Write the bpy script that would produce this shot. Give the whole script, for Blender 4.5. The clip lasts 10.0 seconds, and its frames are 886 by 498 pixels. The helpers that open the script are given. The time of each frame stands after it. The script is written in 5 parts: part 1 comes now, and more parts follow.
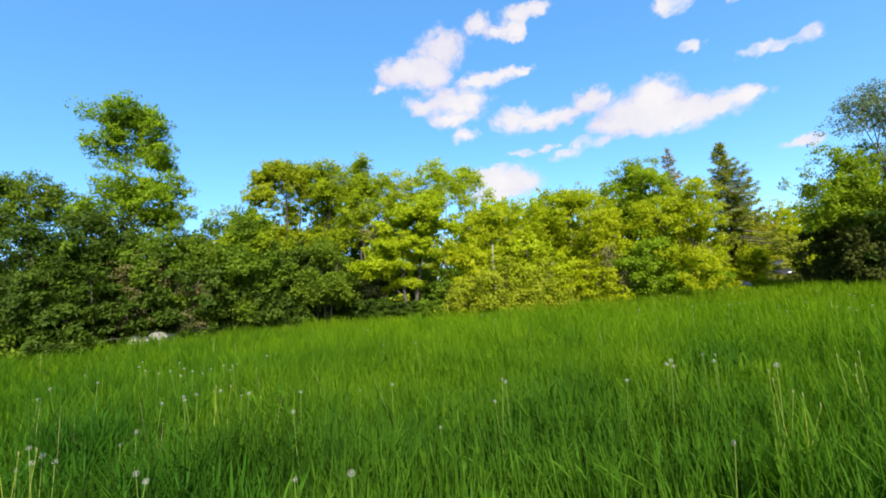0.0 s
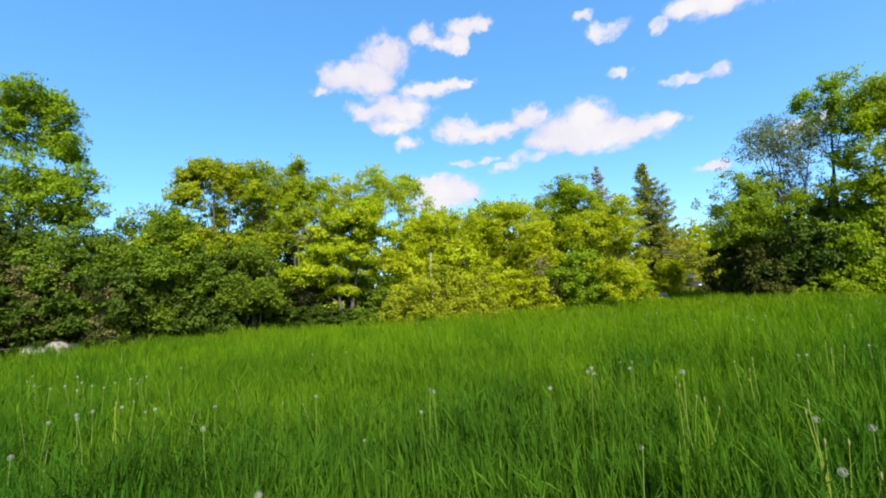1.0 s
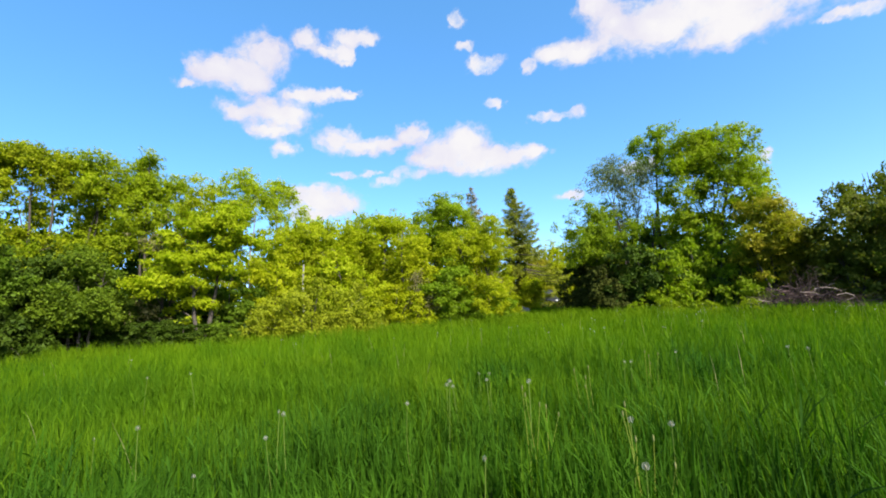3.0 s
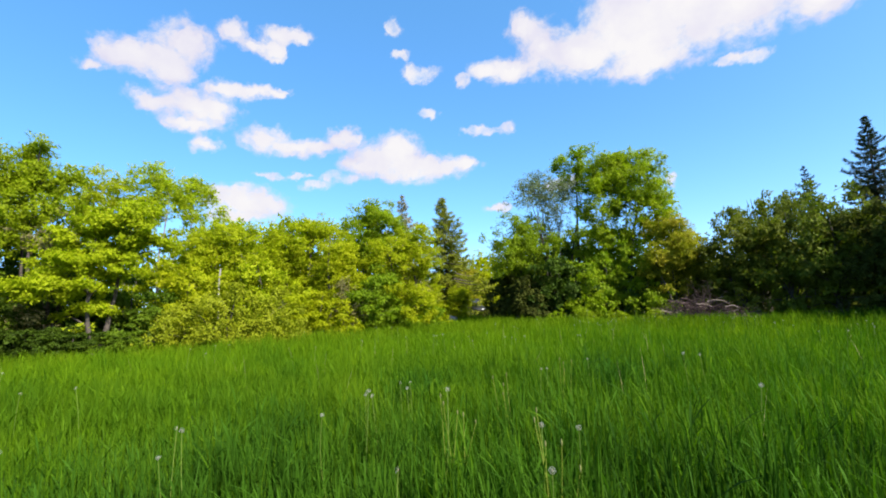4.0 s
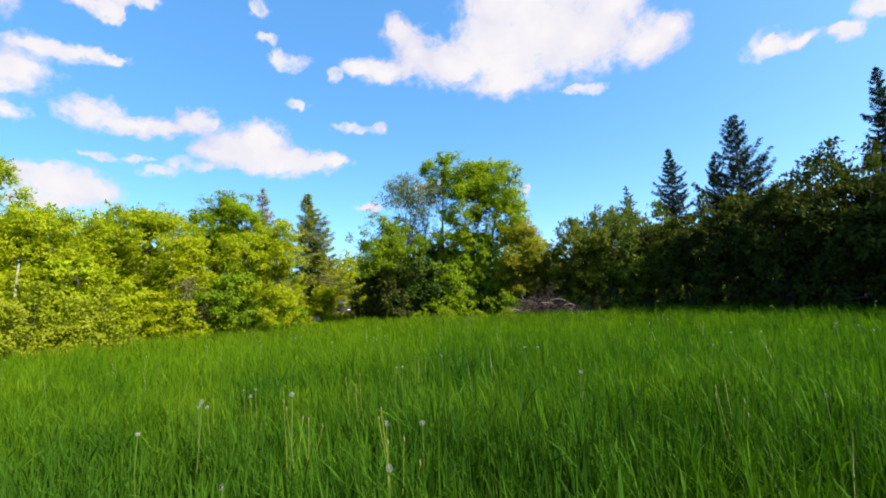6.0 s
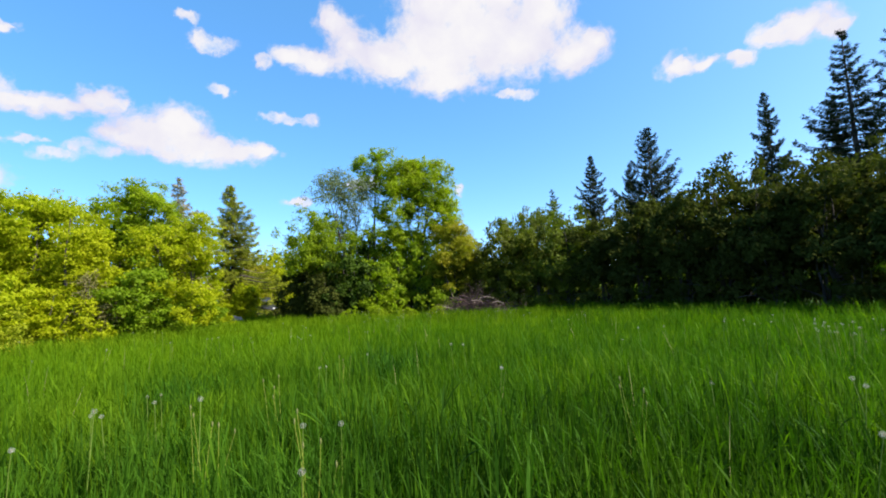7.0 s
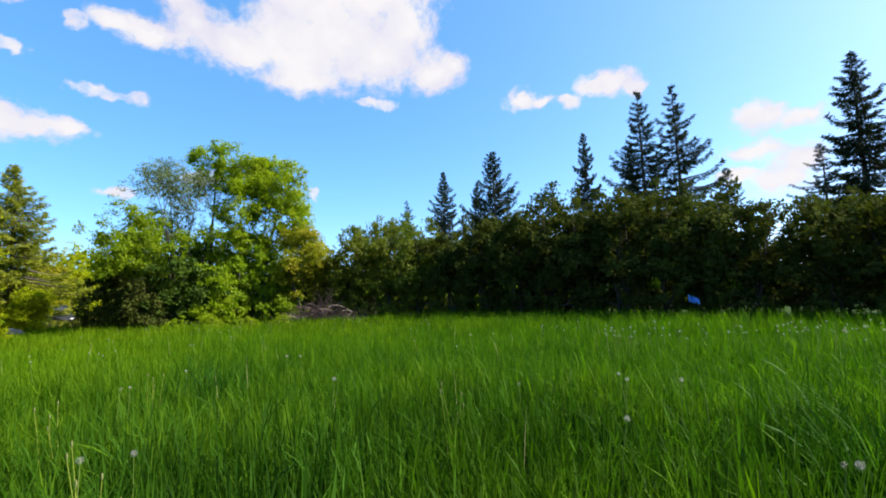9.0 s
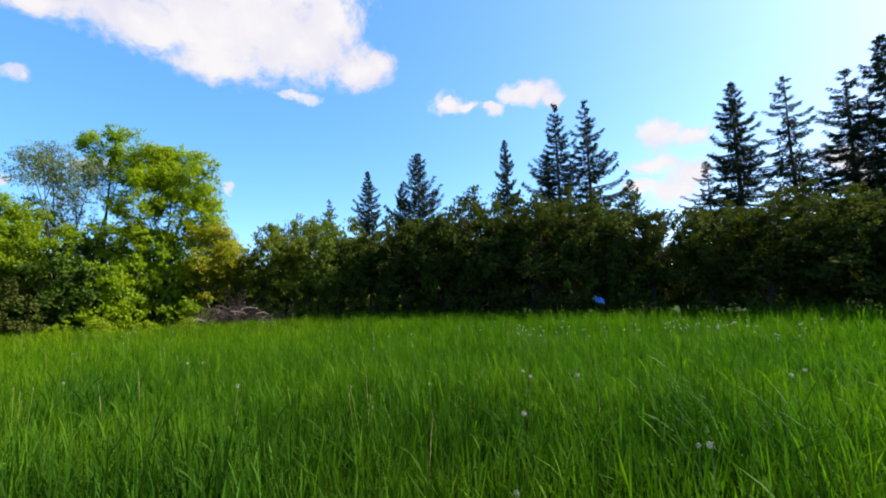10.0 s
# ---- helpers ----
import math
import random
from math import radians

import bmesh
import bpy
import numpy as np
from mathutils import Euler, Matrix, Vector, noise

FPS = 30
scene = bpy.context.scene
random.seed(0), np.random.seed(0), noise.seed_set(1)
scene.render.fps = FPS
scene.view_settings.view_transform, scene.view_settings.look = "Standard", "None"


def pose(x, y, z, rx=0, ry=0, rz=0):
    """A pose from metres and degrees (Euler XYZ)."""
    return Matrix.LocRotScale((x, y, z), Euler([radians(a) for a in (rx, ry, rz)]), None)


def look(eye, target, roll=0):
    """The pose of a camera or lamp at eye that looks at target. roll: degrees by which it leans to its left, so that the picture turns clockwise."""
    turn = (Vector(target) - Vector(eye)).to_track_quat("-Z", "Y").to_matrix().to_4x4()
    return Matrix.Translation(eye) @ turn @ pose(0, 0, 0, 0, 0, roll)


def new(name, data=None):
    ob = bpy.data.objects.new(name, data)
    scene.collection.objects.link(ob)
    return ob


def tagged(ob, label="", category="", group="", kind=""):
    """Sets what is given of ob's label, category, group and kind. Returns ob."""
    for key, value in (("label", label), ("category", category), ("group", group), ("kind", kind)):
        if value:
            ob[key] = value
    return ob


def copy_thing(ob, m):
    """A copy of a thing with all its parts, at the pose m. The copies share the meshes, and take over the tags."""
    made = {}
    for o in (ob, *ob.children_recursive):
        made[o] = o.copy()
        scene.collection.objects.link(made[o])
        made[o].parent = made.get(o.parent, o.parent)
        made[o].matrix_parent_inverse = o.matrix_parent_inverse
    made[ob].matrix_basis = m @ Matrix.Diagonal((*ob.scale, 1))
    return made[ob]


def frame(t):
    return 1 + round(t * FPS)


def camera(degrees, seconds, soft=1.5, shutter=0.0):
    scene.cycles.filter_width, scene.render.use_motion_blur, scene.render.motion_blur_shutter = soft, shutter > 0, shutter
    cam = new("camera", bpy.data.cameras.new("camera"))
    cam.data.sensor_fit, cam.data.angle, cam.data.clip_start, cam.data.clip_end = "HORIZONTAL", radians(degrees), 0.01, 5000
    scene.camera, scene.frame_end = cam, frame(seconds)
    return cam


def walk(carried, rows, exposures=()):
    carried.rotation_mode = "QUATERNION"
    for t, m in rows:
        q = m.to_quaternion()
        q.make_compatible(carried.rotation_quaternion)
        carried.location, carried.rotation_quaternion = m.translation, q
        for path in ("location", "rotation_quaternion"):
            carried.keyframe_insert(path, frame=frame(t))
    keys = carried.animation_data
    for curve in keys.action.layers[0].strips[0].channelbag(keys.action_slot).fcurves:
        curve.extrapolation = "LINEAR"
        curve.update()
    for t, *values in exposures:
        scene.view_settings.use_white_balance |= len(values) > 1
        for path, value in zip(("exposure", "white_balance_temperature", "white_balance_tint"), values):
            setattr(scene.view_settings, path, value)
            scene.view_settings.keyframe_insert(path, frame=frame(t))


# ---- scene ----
# ---------------------------------------------------------------- camera and its arc
ROWS = [
    (0.0, 0.0000, 0.0000, 1.2500, 95.053, 4.865, 0.606),
    (0.5, 0.0300, 0.0165, 1.2488, 95.245, 4.577, -3.381),
    (1.0, 0.0580, 0.0294, 1.2500, 95.441, 4.220, -7.335),
    (1.5, 0.0877, 0.0428, 1.2460, 95.671, 3.926, -11.326),
    (2.0, 0.1164, 0.0503, 1.2436, 95.898, 3.969, -15.047),
    (2.5, 0.1451, 0.0605, 1.2415, 95.978, 4.022, -18.715),
    (4.0, 0.2257, 0.0666, 1.2304, 96.653, 3.173, -32.157),
    (4.5, 0.2401, 0.0557, 1.2311, 96.676, 3.012, -36.126),
    (5.0, 0.2582, 0.0445, 1.2299, 96.437, 3.156, -39.915),
    (5.5, 0.2887, 0.0375, 1.2252, 96.089, 3.387, -44.327),
    (6.0, 0.3107, 0.0239, 1.2184, 95.721, 3.493, -49.053),
    (7.5, 0.3493, -0.0347, 1.2168, 94.744, 3.080, -62.079),
    (8.0, 0.3533, -0.0609, 1.2207, 94.821, 2.719, -66.586),
    (8.5, 0.3542, -0.0970, 1.2245, 94.958, 2.641, -71.511),
    (9.0, 0.3501, -0.1375, 1.2258, 95.000, 2.639, -76.559),
    (9.5, 0.3477, -0.1782, 1.2275, 94.816, 2.539, -81.486),
    (10.0, 0.3392, -0.2162, 1.2326, 94.661, 2.604, -86.324),
]
cam = camera(90.0, 10.0, soft=1.85)
walk(cam, [(t, pose(x, y, z, rx, ry, rz)) for t, x, y, z, rx, ry, rz in ROWS],
     exposures=[(0.0, 1.38), (10.0, 1.38)])

# ---------------------------------------------------------------- daylight
SUN_AZ, SUN_EL = 167.0, 41.0
world = bpy.data.worlds.new("sky")
scene.world = world
world.use_nodes = True
wt = world.node_tree
wt.nodes.clear()
sky = wt.nodes.new("ShaderNodeTexSky")
sky.sky_type = "NISHITA"
sky.sun_disc = False
sky.sun_elevation = radians(SUN_EL)
sky.sun_rotation = radians(SUN_AZ)
sky.air_density, sky.dust_density, sky.ozone_density = 0.65, 3.6, 1.6
deep = wt.nodes.new("ShaderNodeHueSaturation")
deep.inputs["Saturation"].default_value = 1.2
deep.inputs["Hue"].default_value = 0.493
sky.altitude = 1300.0
wt.links.new(sky.outputs["Color"], deep.inputs["Color"])
bg = wt.nodes.new("ShaderNodeBackground")
bg.inputs["Strength"].default_value = 0.165
wo = wt.nodes.new("ShaderNodeOutputWorld")
even = wt.nodes.new("ShaderNodeMix")
even.data_type = "RGBA"
even.inputs["Factor"].default_value = 0.32
even.inputs["B"].default_value = (0.35, 1.33, 2.88, 1)
wt.links.new(deep.outputs["Color"], even.inputs["A"])
wt.links.new(even.outputs["Result"], bg.inputs["Color"])
wt.links.new(bg.outputs["Background"], wo.inputs["Surface"])

sun_data = bpy.data.lights.new("sun", "SUN")
sun_data.energy, sun_data.angle, sun_data.color = 4.4, radians(0.53), (1.0, 0.955, 0.87)
sun = new("sun", sun_data)
a, e = radians(SUN_AZ), radians(SUN_EL)
sun.matrix_world = look((40 * math.sin(a) * math.cos(e), 40 * math.cos(a) * math.cos(e), 40 * math.sin(e)), (0, 0, 0))

# ---------------------------------------------------------------- materials


def material(name):
    mat = bpy.data.materials.new(name)
    mat.use_nodes = True
    nt = mat.node_tree
    nt.nodes.clear()
    out = nt.nodes.new("ShaderNodeOutputMaterial")
    return mat, nt, out


def ramp(nt, stops):
    node = nt.nodes.new("ShaderNodeValToRGB")
    el = node.color_ramp.elements
    while len(el) < len(stops):
        el.new(0.5)
    for item, (at, col) in zip(el, stops):
        item.position, item.color = at, (*col, 1)
    return node


def noise_tex(nt, scale, detail=4.0, coord="Object", rough=0.55):
    co = nt.nodes.new("ShaderNodeTexCoord")
    n = nt.nodes.new("ShaderNodeTexNoise")
    n.inputs["Scale"].default_value = scale
    n.inputs["Detail"].default_value = detail
    n.inputs["Roughness"].default_value = rough
    nt.links.new(co.outputs[coord], n.inputs["Vector"])
    return n


def leaf_material(name, dark, mid, light, translucent=0.38, rough=0.6, spec=0.10, patch=1.5, single=0.20):
    """Thin leaves: a tone for each leaf, drifting slowly through the crown, some light passing through."""
    mat, nt, out = material(name)
    geo = nt.nodes.new("ShaderNodeNewGeometry")
    tones = ramp(nt, [(0.0, dark), (0.5, mid), (1.0, light)])
    n = noise_tex(nt, patch, 3.0)
    mixv = nt.nodes.new("ShaderNodeMath")
    mixv.operation = "MULTIPLY_ADD"
    mixv.inputs[1].default_value = single
    nt.links.new(geo.outputs["Random Per Island"], mixv.inputs[0])
    shift = nt.nodes.new("ShaderNodeMath")
    shift.operation = "MULTIPLY_ADD"
    shift.inputs[1].default_value, shift.inputs[2].default_value = 1.6, -0.60 + 0.5 * (0.6 - single)
    nt.links.new(n.outputs["Fac"], shift.inputs[0])
    nt.links.new(shift.outputs[0], mixv.inputs[2])
    nt.links.new(mixv.outputs[0], tones.inputs["Fac"])
    info = nt.nodes.new("ShaderNodeObjectInfo")
    hsv = nt.nodes.new("ShaderNodeHueSaturation")
    vary = nt.nodes.new("ShaderNodeMapRange")
    vary.inputs["To Min"].default_value, vary.inputs["To Max"].default_value = 0.492, 0.510
    nt.links.new(info.outputs["Random"], vary.inputs["Value"])
    nt.links.new(vary.outputs[0], hsv.inputs["Hue"])
    nt.links.new(tones.outputs["Color"], hsv.inputs["Color"])
    p = nt.nodes.new("ShaderNodeBsdfPrincipled")
    p.inputs["Roughness"].default_value = rough
    p.inputs["Specular IOR Level"].default_value = spec
    nt.links.new(hsv.outputs["Color"], p.inputs["Base Color"])
    tr = nt.nodes.new("ShaderNodeBsdfTranslucent")
    warm = nt.nodes.new("ShaderNodeMix")
    warm.data_type, warm.blend_type = "RGBA", "MULTIPLY"
    warm.inputs["Factor"].default_value = 1.0
    warm.inputs["B"].default_value = (1.05, 1.25, 0.4, 1)
    nt.links.new(hsv.outputs["Color"], warm.inputs["A"])
    nt.links.new(warm.outputs["Result"], tr.inputs["Color"])
    mx = nt.nodes.new("ShaderNodeMixShader")
    mx.inputs["Fac"].default_value = translucent
    nt.links.new(p.outputs[0], mx.inputs[1])
    nt.links.new(tr.outputs[0], mx.inputs[2])
    nt.links.new(mx.outputs[0], out.inputs["Surface"])
    return mat


def solid_material(name, c1, c2, scale, rough=0.8, bump=0.4, detail=6.0, metallic=0.0, spec=0.4):
    mat, nt, out = material(name)
    n = noise_tex(nt, scale, detail)
    big = noise_tex(nt, scale * 0.13, 3.0)
    avg = nt.nodes.new("ShaderNodeMath")
    avg.operation = "ADD"
    half = nt.nodes.new("ShaderNodeMath")
    half.operation = "MULTIPLY"
    half.inputs[1].default_value = 0.5
    nt.links.new(n.outputs["Fac"], avg.inputs[0])
    nt.links.new(big.outputs["Fac"], avg.inputs[1])
    nt.links.new(avg.outputs[0], half.inputs[0])
    r = ramp(nt, [(0.32, c1), (0.68, c2)])
    nt.links.new(half.outputs[0], r.inputs["Fac"])
    p = nt.nodes.new("ShaderNodeBsdfPrincipled")
    p.inputs["Roughness"].default_value = rough
    p.inputs["Metallic"].default_value = metallic
    p.inputs["Specular IOR Level"].default_value = spec
    nt.links.new(r.outputs["Color"], p.inputs["Base Color"])
    if bump:
        b = nt.nodes.new("ShaderNodeBump")
        b.inputs["Strength"].default_value = bump
        b.inputs["Distance"].default_value = 0.02
        nt.links.new(n.outputs["Fac"], b.inputs["Height"])
        nt.links.new(b.outputs["Normal"], p.inputs["Normal"])
    nt.links.new(p.outputs[0], out.inputs["Surface"])
    return mat


LIME = leaf_material("leaf_lime", (0.185, 0.218, 0.004), (0.310, 0.342, 0.006), (0.41, 0.42, 0.012), 0.55)
YELLOW = leaf_material("leaf_yellow_green", (0.195, 0.226, 0.005), (0.330, 0.362, 0.008), (0.43, 0.44, 0.018), 0.55)
FRESH = leaf_material("leaf_fresh_green", (0.088, 0.138, 0.005), (0.165, 0.232, 0.007), (0.25, 0.315, 0.012), 0.5)
BRIGHT = leaf_material("leaf_bright_green", (0.118, 0.165, 0.004), (0.212, 0.275, 0.006), (0.295, 0.355, 0.010), 0.5)
MID = leaf_material("leaf_mid_green", (0.048, 0.084, 0.005), (0.094, 0.150, 0.008), (0.160, 0.220, 0.013), 0.44)
# Very dark leaf: shade on the hedge and low shrubs put into the colour.
HEDGE_SHADED = leaf_material("leaf_hedge_green", (0.036, 0.041, 0.009), (0.052, 0.059, 0.011), (0.074, 0.083, 0.015), 0.26, 0.85, 0.02, 0.9, 0.12)
# Dark leaf; shade low in the wood is put into this colour too.
DARK = leaf_material("leaf_dark_green", (0.024, 0.044, 0.004), (0.044, 0.076, 0.006), (0.082, 0.125, 0.011), 0.4)
GREY = leaf_material("leaf_grey_green", (0.075, 0.095, 0.04), (0.135, 0.160, 0.07), (0.21, 0.235, 0.12), 0.4)
RUST = leaf_material("leaf_rust", (0.14, 0.168, 0.008), (0.255, 0.25, 0.013), (0.36, 0.29, 0.022), 0.5)
OLIVE = leaf_material("leaf_olive", (0.14, 0.165, 0.006), (0.235, 0.255, 0.010), (0.32, 0.325, 0.018), 0.45)
MOSS = leaf_material("leaf_moss_green", (0.125, 0.160, 0.004), (0.225, 0.268, 0.006), (0.315, 0.345, 0.010), 0.5)
# Lighter hedge leaf: sunlight on the brush-pile end put into the colour.
HEDGE_LIT = leaf_material("leaf_dull_olive", (0.056, 0.070, 0.008), (0.104, 0.125, 0.012), (0.165, 0.188, 0.018), 0.45)
MAUVE = leaf_material("leaf_mauve_twig", (0.08, 0.075, 0.03), (0.14, 0.12, 0.045), (0.20, 0.18, 0.06), 0.25)
# Backlight shade is put into the dark needles, sunlight into the olive ones.
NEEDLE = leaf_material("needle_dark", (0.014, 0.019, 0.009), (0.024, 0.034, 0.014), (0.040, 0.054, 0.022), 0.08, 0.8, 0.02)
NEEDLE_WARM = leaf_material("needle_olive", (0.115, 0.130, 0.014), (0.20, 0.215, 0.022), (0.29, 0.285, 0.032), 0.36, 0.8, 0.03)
NEEDLE_DRY = leaf_material("needle_dry", (0.15, 0.12, 0.06), (0.25, 0.20, 0.10), (0.33, 0.27, 0.14), 0.3)
BARK = solid_material("bark_brown", (0.03, 0.024, 0.018), (0.085, 0.068, 0.052), 14, 0.9, 0.8)
BARK_PALE = solid_material("bark_pale", (0.12, 0.11, 0.09), (0.34, 0.32, 0.28), 9, 0.85, 0.5)
DEADWOOD = solid_material("dead_branch_wood", (0.018, 0.011, 0.010), (0.088, 0.050, 0.043), 12, 0.85, 0.6)
BLEACHED = solid_material("bleached_branch_wood", (0.15, 0.11, 0.085), (0.34, 0.265, 0.21), 10, 0.8, 0.5)
SOIL = solid_material("meadow_soil", (0.012, 0.026, 0.004), (0.030, 0.060, 0.008), 3.0, 0.95, 0.6, spec=0.08)
STEM = solid_material("dandelion_stem", (0.07, 0.12, 0.012), (0.14, 0.19, 0.02), 20, 0.6, 0.1)


def pappus_material():
    """White plant down, lit through as well as from the front."""
    mat, nt, out = material("dandelion_pappus")
    n = noise_tex(nt, 60, 3.0)
    r = ramp(nt, [(0.35, (0.30, 0.30, 0.24)), (0.65, (0.58, 0.57, 0.49))])
    d = nt.nodes.new("ShaderNodeBsdfDiffuse")
    t = nt.nodes.new("ShaderNodeBsdfTranslucent")
    mx = nt.nodes.new("ShaderNodeMixShader")
    mx.inputs["Fac"].default_value = 0.5
    nt.links.new(n.outputs["Fac"], r.inputs["Fac"])
    nt.links.new(r.outputs["Color"], d.inputs["Color"])
    nt.links.new(r.outputs["Color"], t.inputs["Color"])
    nt.links.new(d.outputs[0], mx.inputs[1])
    nt.links.new(t.outputs[0], mx.inputs[2])
    nt.links.new(mx.outputs[0], out.inputs["Surface"])
    return mat


PAPPUS = pappus_material()
SEEDCORE = solid_material("dandelion_core", (0.16, 0.13, 0.08), (0.30, 0.25, 0.16), 80, 0.8, 0.2)
STRAW = solid_material("grass_straw", (0.20, 0.19, 0.06), (0.36, 0.32, 0.14), 20, 0.7, 0.0)

# ---------------------------------------------------------------- mesh helpers


def mesh_from(name, verts, loops, sizes, smooth=False):
    me = bpy.data.meshes.new(name)
    verts = np.asarray(verts, np.float32)
    loops = np.asarray(loops, np.int32).ravel()
    sizes = np.asarray(sizes, np.int32)
    me.vertices.add(len(verts))
    me.vertices.foreach_set("co", verts.ravel())
    me.loops.add(len(loops))
    me.loops.foreach_set("vertex_index", loops)
    me.polygons.add(len(sizes))
    starts = np.concatenate([[0], np.cumsum(sizes)[:-1]]).astype(np.int32)
    me.polygons.foreach_set("loop_start", starts)
    me.polygons.foreach_set("loop_total", sizes)
    if smooth:
        me.polygons.foreach_set("use_smooth", np.ones(len(sizes), bool))
    me.update(calc_edges=True)
    me.validate()
    return me


def mesh_part(name, me, mat, parent=None, label=""):
    me.materials.append(mat)
    ob = new(name, me)
    if parent is not None:
        ob.parent = parent
    if label:
        ob["label"] = label
    return ob


def part(name, bm, mat, parent=None, label="", smooth=False):
    me = bpy.data.meshes.new(name)
    for face in bm.faces:
        face.smooth = smooth
    bm.to_mesh(me)
    bm.free()
    return mesh_part(name, me, mat, parent, label)


def unit(v):
    return v / np.maximum(np.linalg.norm(v, axis=-1, keepdims=True), 1e-9)


class Tubes:
    """Collects tapered tubes along polylines into one mesh."""

    def __init__(self):
        self.v, self.f, self.n = [], [], 0

    def add(self, pts, radii, sides=6):
        pts = np.asarray(pts, float)
        radii = np.asarray(radii, float)
        tang = unit(np.gradient(pts, axis=0))
        ref = np.array([0.0, 1.0, 0.0]) if abs(tang[0][1]) < 0.8 else np.array([1.0, 0.0, 0.0])
        s = unit(np.cross(tang, ref))
        u = np.cross(s, tang)
        ang = np.arange(sides) * 2 * np.pi / sides
        ring = pts[:, None, :] + radii[:, None, None] * (np.cos(ang)[None, :, None] * s[:, None, :] + np.sin(ang)[None, :, None] * u[:, None, :])
        self.v.append(ring.reshape(-1, 3))
        k, m = len(pts), sides
        i = np.arange(k - 1)[:, None] * m
        j = np.arange(m)[None, :]
        jn = (j + 1) % m
        quad = np.stack([i + j, i + jn, i + m + jn, i + m + j], -1).reshape(-1, 4) + self.n
        self.f.append(quad)
        self.n += k * m

    def mesh(self, name):
        v, f = np.concatenate(self.v), np.concatenate(self.f)
        return mesh_from(name, v, f, np.full(len(f), 4), smooth=True)


def leaf_mesh(name, c, rng, length, width, out_dir=None, up=0.6, hang=0.0, wild=0.4):
    """Small pointed leaves, one at each point of c, facing roughly up and outwards."""
    n = len(c)
    axis = rng.normal(size=(n, 3))
    axis[:, 2] -= hang
    nor = rng.normal(size=(n, 3)) * wild
    nor[:, 2] += up
    if out_dir is not None:
        axis += out_dir * 0.3
        nor += out_dir * 0.95
    axis = unit(axis)
    nor = unit(nor - axis * np.sum(nor * axis, 1, keepdims=True))
    side = np.cross(nor, axis)
    ln = (length * rng.uniform(0.65, 1.35, n))[:, None]
    wd = (width * rng.uniform(0.65, 1.3, n))[:, None]
    v = np.stack([c + side * wd * 0.5, c + axis * ln, c - side * wd * 0.5], 1).reshape(-1, 3)
    return mesh_from(name, v, np.arange(3 * n).reshape(-1, 3), np.full(n, 3))


def height(x, y):
    """The meadow falls gently towards +x and rolls a little."""
    x, y = np.asarray(x, float), np.asarray(y, float)
    soft = 3.0 * np.log1p(np.exp(np.clip(x / 3.0, -30, 30))) - 3.0 * math.log(2)
    roll = 0.05 * np.sin(x * 0.31 + 0.6) * np.cos(y * 0.27 - 0.4) + 0.02 * np.sin(x * 0.9 + y * 0.7)
    return -0.0145 * np.clip(soft, -3, 60) + roll - 0.02


def place(az, dist):
    x, y = dist * math.sin(radians(az)), dist * math.cos(radians(az))
    return x, y, float(height(x, y))


# ---------------------------------------------------------------- ground, one sheet to the horizon


def make_ground():
    near = np.concatenate([-np.geomspace(3000, 45, 14), np.linspace(-42, 42, 113), np.geomspace(45, 3000, 14)])
    gx, gy = np.meshgrid(near, near, indexing="ij")
    z = height(gx, gy)
    far = np.hypot(gx, gy)
    z = z * np.clip((400 - far) / 350, 0, 1) - np.clip((far - 60) / 400, 0, 1) * 1.0
    v = np.stack([gx, gy, z], -1).reshape(-1, 3)
    n = len(near)
    i, j = np.meshgrid(np.arange(n - 1), np.arange(n - 1), indexing="ij")
    f = np.stack([i * n + j, (i + 1) * n + j, (i + 1) * n + j + 1, i * n + j + 1], -1).reshape(-1, 4)
    ob = mesh_part("ground", mesh_from("ground", v, f, np.full(len(f), 4), smooth=True), SOIL)
    tagged(ob, "dark green-brown meadow soil under tall grass", "ground", kind="structure")


make_ground()

# ---------------------------------------------------------------- clouds, far off


